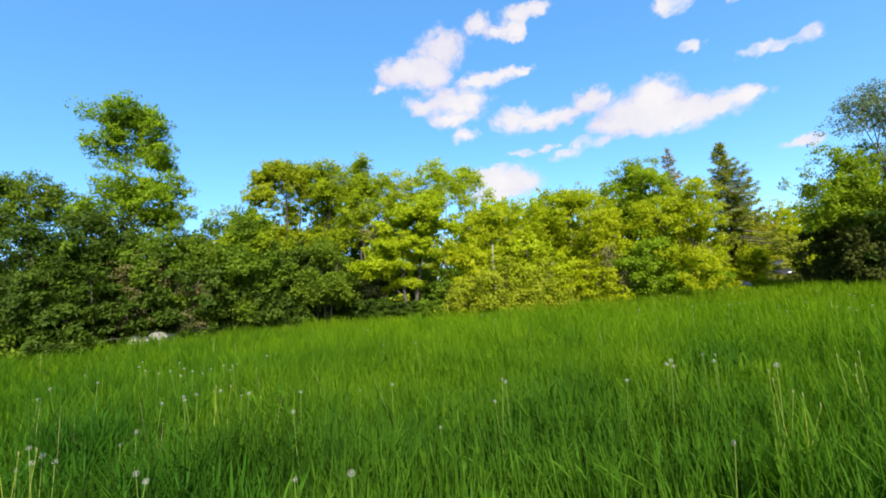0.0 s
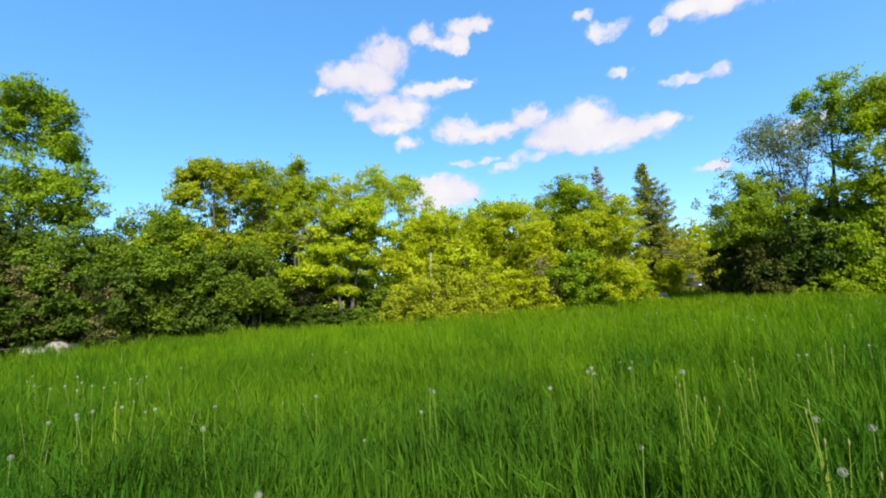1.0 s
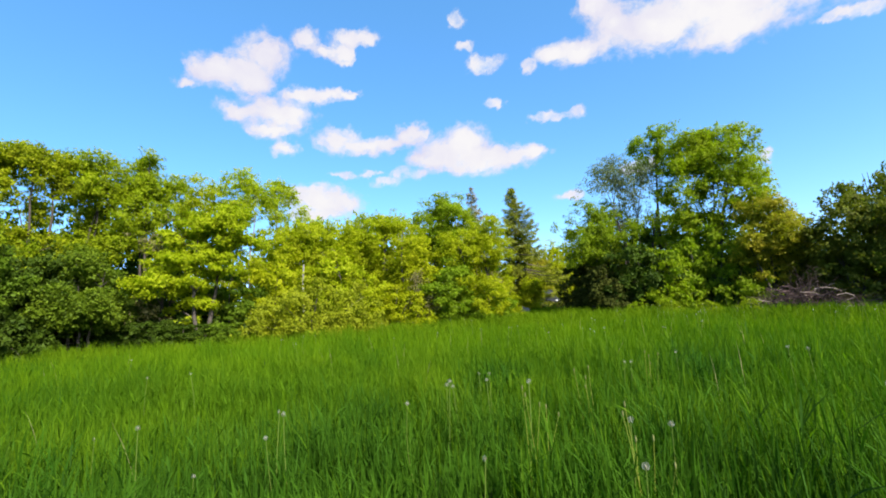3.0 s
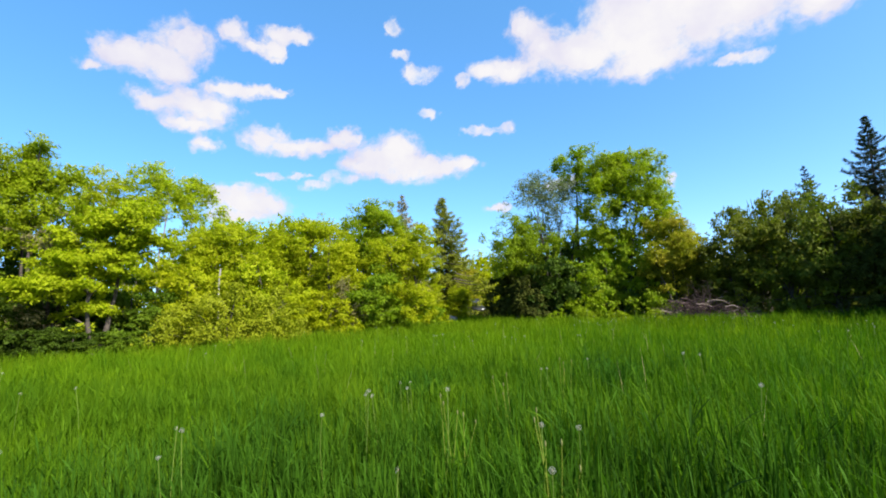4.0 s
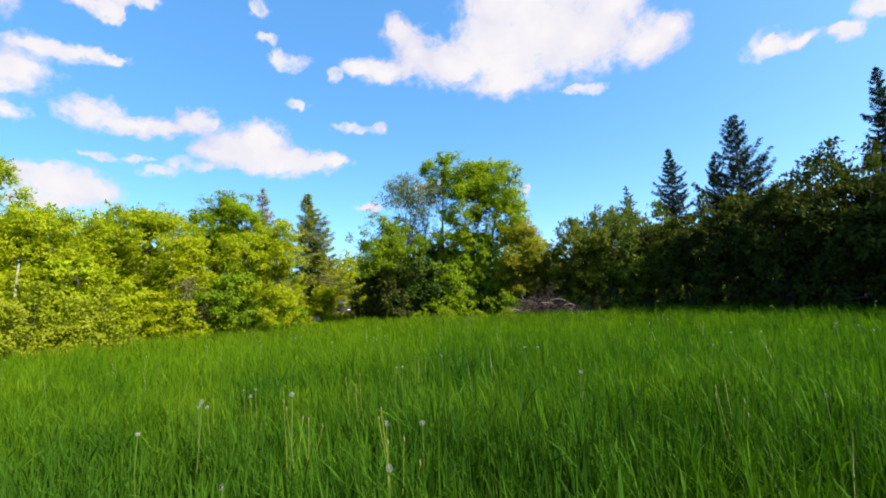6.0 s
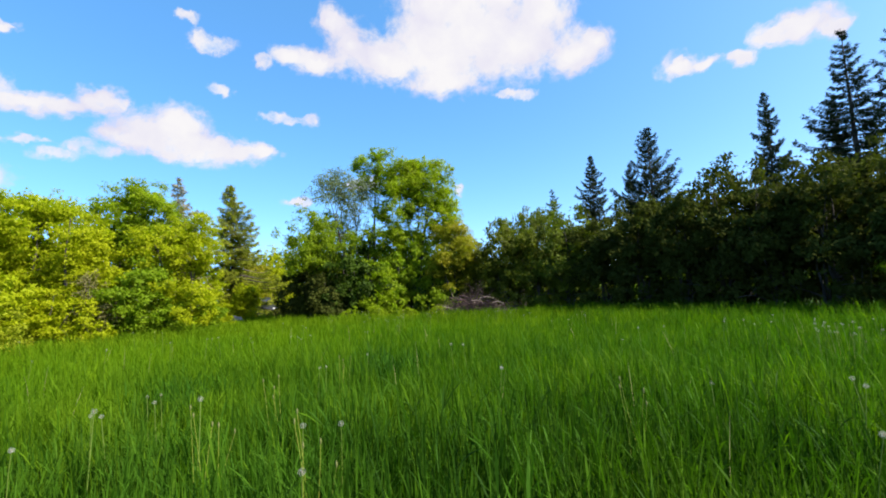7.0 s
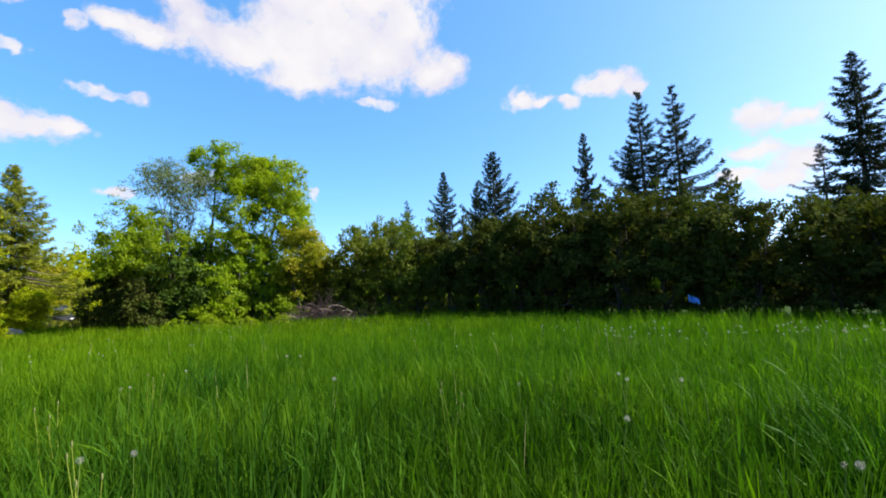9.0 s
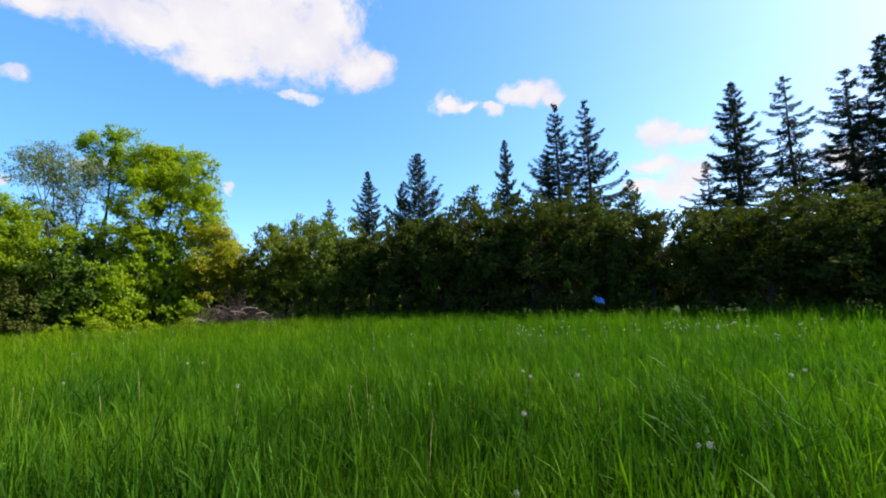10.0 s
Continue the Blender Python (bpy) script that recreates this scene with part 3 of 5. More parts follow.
# the leafy mass under the umbrella crowns
stand(broadleaf("bush_tree", [(-0.1, 0.0, 4.4, 0.91, 0.91, 0.47), (0.3, 0.3, 3.7, 0.93, 0.93, 0.59), (-0.1, -0.5, 3.0, 0.99, 0.99, 0.65), (0.7, -0.3, 2.6, 0.94, 0.94, 0.75), (0.2, 0.5, 1.7, 1.09, 1.09, 0.73)],
                17, MID, leaves=22500, stems=3, trunk_r=0.06, label="fresh green bushy tree under taller maples"), -24.3, 19.6)
stand(broadleaf("bush_tree", [(-0.1, 0.0, 3.4, 0.83, 0.83, 0.51), (0.5, 0.0, 2.9, 0.89, 0.89, 0.60), (-0.2, 0.0, 2.4, 0.97, 0.97, 0.66), (0.7, 0.3, 1.9, 1.01, 1.01, 0.69), (0.1, 0.3, 1.3, 1.08, 1.08, 0.59)],
                18, DARK, leaves=21200, stems=3, trunk_r=0.06, label="bushy green tree at the edge of the wood, toned darker for shade"), -19.4, 19.8)
stand(broadleaf("bush_tree", [(0.1, 0.0, 3.1, 0.73, 0.73, 0.53), (0.6, -0.3, 2.4, 0.70, 0.70, 0.54), (-0.1, -0.5, 1.9, 0.80, 0.80, 0.60), (0.4, -0.5, 1.4, 0.82, 0.82, 0.61)],
                19, MID, leaves=15000, stems=3, trunk_r=0.06, label="fresh green bushy tree under taller maples"), -15.6, 19.4)
# umbrella-topped trees with open stems
UMBRELLA = "yellow-green maple with open lower stems and high crown"
stand(broadleaf("maple_tree", [(-1.0, 0.0, 6.1, 0.61, 0.61, 0.41), (-0.2, -0.3, 6.8, 0.72, 0.72, 0.42), (0.5, -0.3, 7.1, 0.78, 0.78, 0.43), (-0.3, -0.3, 6.0, 0.75, 0.75, 0.33), (0.7, 0.0, 6.4, 0.87, 0.87, 0.48), (0.2, 0.0, 3.8, 0.94, 0.94, 0.55), (-0.5, -0.3, 3.6, 0.82, 0.82, 0.53), (0.4, 0.5, 5.2, 0.43, 0.43, 0.38)],
                21, MOSS, leaves=27100, clump_r=0.38, stems=3, trunk_r=0.09, skin=0.3, label=UMBRELLA), -20.1, 21)
stand(broadleaf("maple_tree", [(-0.1, 0.0, 7.1, 0.92, 0.92, 0.46), (0.8, -0.3, 7.0, 0.80, 0.80, 0.57), (0.1, -0.3, 6.2, 1.01, 1.01, 0.46), (0.8, -0.3, 6.0, 0.80, 0.80, 0.61), (0.6, 0.3, 4.7, 0.79, 0.79, 0.79), (-0.1, 0.0, 4.0, 0.76, 0.76, 0.58), (1.0, -0.5, 4.0, 0.79, 0.79, 0.70)],
                22, MOSS, leaves=25200, clump_r=0.38, stems=3, trunk_r=0.09, skin=0.3, label=UMBRELLA), -15.8, 21.5)
stand(broadleaf("maple_tree", [(0.2, 0.0, 7.3, 0.78, 0.78, 0.64), (-0.1, 0.0, 6.3, 0.82, 0.82, 0.63), (0.7, 0.3, 6.4, 0.84, 0.84, 0.59), (0.1, -0.3, 5.3, 0.96, 0.96, 0.63), (-0.6, -0.3, 4.5, 0.80, 0.80, 0.61)],
                23, MOSS, leaves=20600, clump_r=0.38, stems=2, trunk_r=0.1, skin=0.35, label=UMBRELLA), -10.8, 21.5)
# lacy trees behind, layered beech in front
stand(broadleaf("poplar_tree", [(-0.7, 0.0, 8.0, 1.08, 1.08, 0.83), (0.9, 0.0, 7.6, 1.23, 1.23, 0.90), (0.2, -0.5, 6.6, 1.79, 1.50, 0.77), (1.8, 0.0, 6.2, 0.78, 0.78, 0.58), (-1.3, 0.0, 6.8, 0.75, 0.75, 0.75)],
                25, YELLOW, bark=BARK_PALE, leaves=19600, clump_r=0.40, stems=2, trunk_r=0.1, skin=0.3, label="pale yellow-green tree with a lacy crown"), 0.5, 26)
stand(broadleaf("poplar_tree", [(-0.3, 0.0, 7.6, 0.66, 0.66, 0.66), (0.6, 0.5, 7.4, 0.73, 0.73, 0.67), (0.0, 0.5, 6.4, 1.02, 1.02, 0.72)],
                26, YELLOW, leaves=10200, trunk_r=0.08, skin=0.3, label="narrow pale yellow-green tree"), -5.6, 25.5)
stand(broadleaf("beech_tree", [(0.2, 0.0, 4.6, 0.95, 0.95, 0.47), (1.1, -0.5, 4.5, 0.79, 0.79, 0.48), (-0.5, 0.5, 3.9, 0.89, 0.89, 0.46), (0.5, 0.0, 3.8, 1.08, 1.08, 0.48), (1.4, -0.5, 3.7, 0.66, 0.66, 0.57), (-0.7, 0.0, 3.1, 0.75, 0.75, 0.42), (0.5, 0.0, 3.0, 0.99, 0.99, 0.43), (-0.1, 0.0, 2.3, 0.72, 0.72, 0.38), (0.0, 0.3, 1.4, 0.63, 0.63, 0.55), (-1.5, 0.0, 2.3, 0.65, 0.65, 0.33)],
                27, LIME, leaves=35600, stems=2, trunk_r=0.1, flat=0.45, clump_r=0.38, skin=0.45, label="layered yellow-green beech at the edge of the wood"), -5.3, 18.3)
# middle of the wood
WOOD = "yellow-green woodland tree in fresh spring leaf"
stand(broadleaf("birch_tree", [(0.0, 0.0, 4.9, 1.27, 1.27, 0.66), (1.2, -0.3, 4.5, 1.00, 1.00, 0.72), (-1.0, 0.3, 4.3, 1.20, 1.20, 0.82), (0.2, 0.3, 3.6, 1.37, 1.37, 1.10), (1.4, -0.3, 3.1, 1.05, 1.11, 1.11), (-0.8, -0.5, 2.8, 1.08, 1.08, 0.92)],
                31, YELLOW, bark=BARK_PALE, leaves=30000, trunk_r=0.1, stems=1, skin=0.4, label="yellow-green birch with a pale trunk"), 6.2, 22)
stand(broadleaf("maple_tree", [(-0.1, 0.0, 5.0, 1.35, 1.35, 0.65), (1.1, 0.0, 5.2, 1.07, 1.07, 0.59), (-0.9, -0.5, 4.0, 1.05, 1.05, 1.05), (0.7, 0.0, 3.8, 1.35, 1.35, 1.12), (-0.7, 0.3, 2.4, 1.34, 1.34, 1.16), (1.0, -0.5, 2.3, 1.05, 1.05, 1.05)],
                32, LIME, leaves=31800, trunk_r=0.1, stems=2, skin=0.45, label=WOOD), 14.9, 23)
stand(broadleaf("maple_tree", [(0.1, 0.0, 3.8, 0.75, 0.97, 0.97), (-0.4, 0.5, 2.7, 0.91, 0.96, 0.96), (0.4, 0.3, 2.4, 0.80, 0.96, 0.96), (-0.2, 0.0, 1.4, 1.17, 1.17, 0.90)],
                33, LIME, leaves=22500, trunk_r=0.09, stems=2, skin=0.45, label=WOOD), 19.6, 21)
stand(broadleaf("oak_tree", [(0.2, 0.0, 6.3, 1.01, 1.01, 0.69), (0.7, 0.3, 6.6, 0.69, 0.69, 0.50), (-0.4, 0.5, 5.4, 1.01, 1.01, 0.94), (0.9, -0.5, 5.3, 1.13, 1.13, 0.88), (0.1, 0.3, 4.2, 1.25, 1.25, 0.94)],
                34, BRIGHT, leaves=25200, trunk_r=0.11, skin=0.45, label="taller deep-green oak in the edge of the wood"), 23.3, 24.5)
stand(broadleaf("maple_tree", [(-0.1, 0.0, 4.2, 0.98, 0.98, 0.81), (0.55, -0.5, 3.8, 0.78, 0.90, 0.97), (-0.9, -0.3, 3.2, 1.14, 1.14, 0.98), (0.4, 0.5, 2.5, 0.95, 1.0, 1.07), (-1.5, -0.3, 1.9, 1.19, 1.19, 0.98), (0.1, -0.5, 1.2, 1.15, 1.2, 0.96)],
                35, LIME, leaves=33700, trunk_r=0.08, stems=3, flat=0.55, skin=0.5, label=WOOD), 28.7, 21.5)
stand(broadleaf("bush_tree", [(0.3, 0.0, 2.3, 0.88, 0.88, 0.67), (-0.3, -0.3, 1.3, 1.14, 1.14, 0.77), (0.9, 0.3, 0.7, 1.13, 1.13, 0.67)],
                36, FRESH, leaves=17700, trunk_r=0.06, stems=3, flat=0.5, label="low bright green tree in front of taller ones"), 24.0, 20.5)
stand(broadleaf("larch_tree", [(-0.2, 0.0, 1.9, 0.52, 0.62, 0.55), (0.15, 0.2, 1.5, 0.5, 0.66, 0.60), (-0.3, 0.0, 0.9, 0.6, 0.72, 0.66), (0.1, 0.0, 0.7, 0.55, 0.7, 0.6)],
                37, LIME, leaves=10500, trunk_r=0.05, stems=2, label="low yellow-green young tree at the gap in the wood"), 34.5, 31)
stand(broadleaf("hawthorn_tree", [(-0.5, 0.0, 4.4, 0.8, 0.8, 0.6), (0.3, 0.0, 3.8, 0.9, 0.9, 0.8), (0.7, 0.2, 2.8, 0.8, 0.8, 0.8), (-0.2, 0.0, 2.4, 0.9, 0.9, 0.9), (0.4, 0.0, 1.2, 1.0, 1.0, 0.9)],
                39, RUST, leaves=13000, length=0.11, width=0.085, trunk_r=0.07, stems=2, skin=0.35, label="rusty yellow-leaved tree at the gap in the wood"), 35.0, 37)
stand(broadleaf("maple_tree", [(0.3, 0.0, 5.6, 1.28, 1.28, 1.17), (-0.6, 0.0, 3.8, 1.39, 1.50, 1.60), (0.3, 0.3, 2.9, 1.38, 1.50, 1.59), (-0.9, -0.5, 0.9, 1.28, 1.28, 1.17)],
                38, YELLOW, leaves=16800, length=0.16, width=0.12, clump_r=0.6, trunk_r=0.12, label=WOOD), 37.3, 44, sz=0.86)
# the clump of trees on the other side of the gap
stand(broadleaf("oak_tree", [(0.0, 0.0, 5.3, 0.74, 0.74, 0.46), (0.8, 0.5, 4.8, 0.98, 0.98, 0.69), (-0.2, 0.0, 4.4, 0.97, 0.97, 0.68), (1.5, 0.0, 3.9, 1.05, 1.05, 0.82), (-0.5, -0.5, 3.5, 0.73, 0.73, 0.68), (0.7, 0.3, 3.3, 1.26, 1.26, 0.80)],
                41, FRESH, leaves=22500, trunk_r=0.1, skin=0.4, label="leafy green tree at the edge of the clump"), 41.7, 24)
stand(broadleaf("willow_tree", [(0.1, 0.2, 5.0, 0.75, 0.75, 0.90), (-0.5, 0.0, 7.6, 0.80, 0.80, 0.49), (-0.9, -0.5, 6.8, 0.67, 0.67, 0.55), (0.2, -0.3, 7.2, 0.80, 0.80, 0.68), (0.5, 0.0, 6.1, 0.74, 0.80, 0.80), (1.3, 0.5, 7.1, 0.69, 0.81, 0.81), (-0.1, 0.5, 8.0, 0.49, 0.49, 0.43)],
                42, GREY, leaves=15000, length=0.075, width=0.055, clump_r=0.42, crowd=60, trunk_r=0.055, stems=7, skin=0.1, twigs=0.95, label="sparse grey-green tree, half bare"), 46.0, 25)
stand(broadleaf("ash_tree", [(-0.3, 0.0, 9.0, 0.65, 0.65, 0.45), (0.8, 0.0, 9.5, 0.72, 0.72, 0.46), (1.4, -0.3, 9.2, 0.46, 0.46, 0.46), (0.4, 0.0, 8.2, 0.78, 0.78, 0.71), (0.8, 0.0, 7.0, 0.84, 0.84, 0.84)],
                43, BRIGHT, leaves=7275, length=0.1, clump_r=0.3, trunk_r=0.1, stems=3, skin=0.25, label="thin-topped green ash tree"), 49.1, 25.8)
stand(broadleaf("maple_tree", [(-0.7, 0.0, 8.3, 0.95, 0.95, 0.64), (0.6, 0.5, 8.2, 1.09, 1.09, 0.70), (1.6, -0.5, 7.4, 0.77, 0.77, 0.70), (-0.6, 0.0, 7.2, 1.14, 1.14, 0.82), (0.9, 0.0, 6.8, 1.27, 1.27, 0.89), (1.9, 0.0, 6.3, 0.70, 0.77, 0.77), (-1.1, -0.3, 5.8, 1.07, 1.07, 0.82), (0.4, -0.5, 5.5, 1.27, 1.27, 0.89), (1.6, -0.3, 5.0, 0.95, 0.95, 0.89), (-1.8, 0.0, 4.5, 1.37, 1.37, 0.81), (-0.1, 0.3, 3.9, 1.70, 1.50, 0.88)],
                44, BRIGHT, leaves=61800, clump_r=0.40, trunk_r=0.13, stems=3, skin=0.42, label="large bright green maple with a rounded crown"), 55.1, 25)
stand(broadleaf("hawthorn_tree", [(-0.1, 0.0, 4.3, 0.90, 0.90, 0.66), (0.7, -0.3, 3.9, 0.60, 0.78, 0.78), (0.2, -0.5, 3.1, 1.08, 1.08, 0.84), (-0.6, -0.5, 2.4, 0.90, 0.90, 0.78), (0.9, 0.5, 2.6, 0.54, 0.78, 0.78), (-0.1, 0.5, 1.6, 1.01, 1.01, 0.72)],
                45, RUST, leaves=22500, trunk_r=0.07, stems=3, skin=0.4, label="rusty-leaved hawthorn beside the hedge"), 59.5, 23.8)

# half-bare shrubs among the leaves, and a pale broken birch
TWIGGY = "mauve-brown half-bare shrub among green trees"
twiggy = stand(broadleaf("twiggy_shrub", [(0, 0, 4.1, 0.9, 0.8, 0.8), (0.2, 0, 3.0, 0.8, 0.8, 0.9), (-0.3, 0, 1.6, 0.8, 0.7, 1.2)], 46, MAUVE, leaves=5200, length=0.075, width=0.05, clump_r=0.3, twigs=0.7, trunk_r=0.05, stems=4, skin=0.3,
                label=TWIGGY, category="shrub"), -8.6, 19.3)
stand(broadleaf("twiggy_shrub", [(0, 0, 2.0, 0.7, 0.7, 0.7), (0.2, 0, 1.1, 0.9, 0.8, 0.8)], 47, MAUVE, leaves=3200, length=0.075, width=0.05, clump_r=0.3, twigs=0.7, trunk_r=0.04, stems=4, skin=0.3,
                label=TWIGGY, category="shrub"), 20.4, 20.0)

for az, dist, sx, sz in ((-35.2, 18.9, 0.9, 0.7), (-44.0, 19.6, 0.9, 0.62), (-30.0, 18.6, 0.7, 0.5)):
    copy_at(twiggy, az, dist, 50, sx, sz)


def birch_snag():
    root = new("birch_snag")
    tb = Tubes()
    t = np.linspace(0, 1, 8)[:, None]
    tb.add(np.array([0, 0, -0.1]) + np.array([0.08, 0, 3.2]) * t + np.sin(t * 7) * np.array([0.03, 0, 0]), 0.05 * (1 - 0.35 * t[:, 0]), 8)
    mesh_part("trunk", tb.mesh("trunk"), BARK_PALE, root)
    tagged(root, "pale grey birch trunk among yellow-green leaves", "tree trunk")
    stand(root, 6.0, 20.6)


birch_snag()

# conifers
SPRUCE = "spruce rising behind the hedge, needles darkened as backlit"
stand(spruce("spruce_tree", 9.3, 3.5, 51, NEEDLE_WARM, density=1.5, gaps=0.08, bare_from=0.05, limbs=150, droop=0.45, label="spruce with olive needles at the gap in the wood"), 33.1, 33, sz=1.0)
stand(spruce("spruce_tree", 7.7, 2.4, 52, NEEDLE_DRY, gaps=0.3, density=1.1, label="browned half-dry spruce top in the wood"), 27.7, 27, sz=1.05)
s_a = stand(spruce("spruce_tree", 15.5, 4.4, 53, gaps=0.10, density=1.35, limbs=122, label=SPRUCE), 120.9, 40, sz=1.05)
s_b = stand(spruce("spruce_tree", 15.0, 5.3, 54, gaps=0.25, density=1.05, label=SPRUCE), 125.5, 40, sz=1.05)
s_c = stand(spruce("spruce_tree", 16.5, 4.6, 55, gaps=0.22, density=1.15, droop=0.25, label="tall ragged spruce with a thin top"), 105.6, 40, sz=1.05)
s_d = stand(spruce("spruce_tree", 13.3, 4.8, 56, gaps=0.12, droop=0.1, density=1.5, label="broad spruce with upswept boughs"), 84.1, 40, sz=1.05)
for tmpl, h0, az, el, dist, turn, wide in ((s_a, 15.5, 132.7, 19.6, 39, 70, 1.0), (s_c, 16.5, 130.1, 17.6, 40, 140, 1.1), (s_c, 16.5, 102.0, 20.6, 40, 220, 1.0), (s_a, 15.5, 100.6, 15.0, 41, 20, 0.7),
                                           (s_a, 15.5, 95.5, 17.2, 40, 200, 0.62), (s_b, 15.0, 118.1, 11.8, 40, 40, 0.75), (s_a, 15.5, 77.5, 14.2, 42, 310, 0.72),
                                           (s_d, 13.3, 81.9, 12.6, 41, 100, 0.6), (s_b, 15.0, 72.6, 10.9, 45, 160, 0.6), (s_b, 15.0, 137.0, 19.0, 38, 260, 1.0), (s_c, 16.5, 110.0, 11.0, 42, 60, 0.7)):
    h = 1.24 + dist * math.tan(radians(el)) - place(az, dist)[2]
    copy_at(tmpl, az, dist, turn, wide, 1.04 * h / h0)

# ---------------------------------------------------------------- shrubs: templates and their repeats
DARKBUSH = "dense dark green shrub at the meadow edge"
bush_a = stand(broadleaf("shrub", [(0, 0, 1.5, 1.3, 1.1, 1.2), (0.7, 0, 1.0, 1.0, 1.0, 1.0), (-0.8, 0, 0.9, 1.0, 1.0, 0.9), (0, -0.3, 0.5, 1.4, 1.0, 0.6)], 61, DARK, clump_r=0.27, crowd=24, twigs=0.2, leaves=8800,
                         length=0.122, width=0.097, stems=4, trunk_r=0.05, skin=0.74, flat=0.55, label=DARKBUSH, category="shrub"), -46.5, 22.5, sz=1.2)
bush_b = stand(broadleaf("shrub", [(0.2, 0, 1.9, 1.0, 1.0, 1.0), (-0.6, 0, 1.2, 1.1, 1.0, 1.1), (0.7, 0, 0.9, 1.1, 1.0, 0.9), (0, -0.3, 0.5, 1.5, 1.0, 0.6)], 62, MID, clump_r=0.27, crowd=24, twigs=0.2, leaves=8800,
                         length=0.122, width=0.097, stems=4, trunk_r=0.05, skin=0.74, flat=0.5, label="leafy mid-green shrub at the meadow edge", category="shrub"), -41.5, 19.5, sz=1.25)
stand(broadleaf("shrub", [(0, 0, 0.95, 1.8, 1.2, 1.1), (1.5, 0, 0.75, 1.3, 1.0, 0.85), (-1.5, 0, 0.75, 1.3, 1.0, 0.85), (0, -0.4, 0.4, 2.5, 0.9, 0.5)], 63, OLIVE, clump_r=0.24, crowd=30, twigs=0.2, leaves=22000,
                         length=0.085, width=0.065, stems=5, trunk_r=0.035, skin=0.8, label="low rounded olive-yellow shrub in flower bud", category="shrub"), 7.4, 18.0, sz=1.08)
bush_h = stand(broadleaf("hedge_shrub", [(0, 0, 2.9, 1.4, 1.3, 1.2), (0.9, 0, 2.2, 1.2, 1.2, 1.2), (-0.9, 0, 2.3, 1.3, 1.2, 1.2), (0, -0.3, 1.1, 1.9, 1.3, 1.1)], 64, HEDGE_SHADED, clump_r=0.30, crowd=24, twigs=0.15, leaves=10400,
                         length=0.121, width=0.095, stems=5, trunk_r=0.06, skin=0.7, label="tall dense hedge shrub, light and shade put into leaf colour", category="shrub"), 66.0, 24.0, sz=1.05)
bush_i = stand(broadleaf("hedge_shrub", [(0.2, 0, 3.0, 1.1, 1.2, 1.1), (-0.8, 0, 2.5, 1.2, 1.2, 1.1), (0.9, 0, 2.0, 1.2, 1.2, 1.0), (0, -0.3, 1.0, 1.8, 1.3, 1.0)], 65, HEDGE_SHADED, clump_r=0.30, crowd=24, twigs=0.15, leaves=10400,
                         length=0.121, width=0.095, stems=5, trunk_r=0.06, skin=0.7, label="tall dense hedge shrub, light and shade put into leaf colour", category="shrub"), 70.2, 23.5, sz=1.15)
# crowns recoloured as sunlit, one for each template
lit_crowns = {}
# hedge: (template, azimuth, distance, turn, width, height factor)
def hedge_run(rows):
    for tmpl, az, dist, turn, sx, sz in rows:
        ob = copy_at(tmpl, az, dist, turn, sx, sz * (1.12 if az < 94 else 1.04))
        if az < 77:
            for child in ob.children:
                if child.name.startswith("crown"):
                    if tmpl.name not in lit_crowns:
                        lit_crowns[tmpl.name] = child.data.copy()
                        lit_crowns[tmpl.name].materials[0] = HEDGE_LIT
                    child.data = lit_crowns[tmpl.name]
            tagged(ob, "tall dense hedge shrub beside the brush pile, leaves coloured as sunlit")


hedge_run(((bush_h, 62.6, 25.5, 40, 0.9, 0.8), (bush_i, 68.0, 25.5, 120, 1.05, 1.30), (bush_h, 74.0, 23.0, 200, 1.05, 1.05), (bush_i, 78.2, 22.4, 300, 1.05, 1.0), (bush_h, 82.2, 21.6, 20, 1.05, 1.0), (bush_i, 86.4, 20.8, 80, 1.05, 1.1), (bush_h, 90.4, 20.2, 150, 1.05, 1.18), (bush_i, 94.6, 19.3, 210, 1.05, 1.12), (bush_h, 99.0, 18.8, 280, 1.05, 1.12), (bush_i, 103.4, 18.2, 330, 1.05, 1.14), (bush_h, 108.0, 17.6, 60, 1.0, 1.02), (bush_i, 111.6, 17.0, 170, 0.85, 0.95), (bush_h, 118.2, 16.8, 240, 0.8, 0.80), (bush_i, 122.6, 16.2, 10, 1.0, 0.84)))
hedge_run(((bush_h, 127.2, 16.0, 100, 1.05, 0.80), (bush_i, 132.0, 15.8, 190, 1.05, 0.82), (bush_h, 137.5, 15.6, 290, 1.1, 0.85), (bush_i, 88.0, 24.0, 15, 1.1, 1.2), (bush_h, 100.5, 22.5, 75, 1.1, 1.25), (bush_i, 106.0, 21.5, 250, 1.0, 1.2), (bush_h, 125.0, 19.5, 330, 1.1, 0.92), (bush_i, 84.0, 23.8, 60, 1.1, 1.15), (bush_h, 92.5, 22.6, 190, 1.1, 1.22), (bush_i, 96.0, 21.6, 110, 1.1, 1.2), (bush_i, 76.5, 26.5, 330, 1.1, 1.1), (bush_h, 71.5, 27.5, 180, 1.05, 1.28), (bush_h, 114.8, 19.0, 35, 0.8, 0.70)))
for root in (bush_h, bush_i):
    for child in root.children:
        if child.name.startswith("crown") and root.name in lit_crowns:
            child.data = lit_crowns[root.name]
# understorey along the wood; shade and sunlight are put into some leaf tones
recoloured = {}


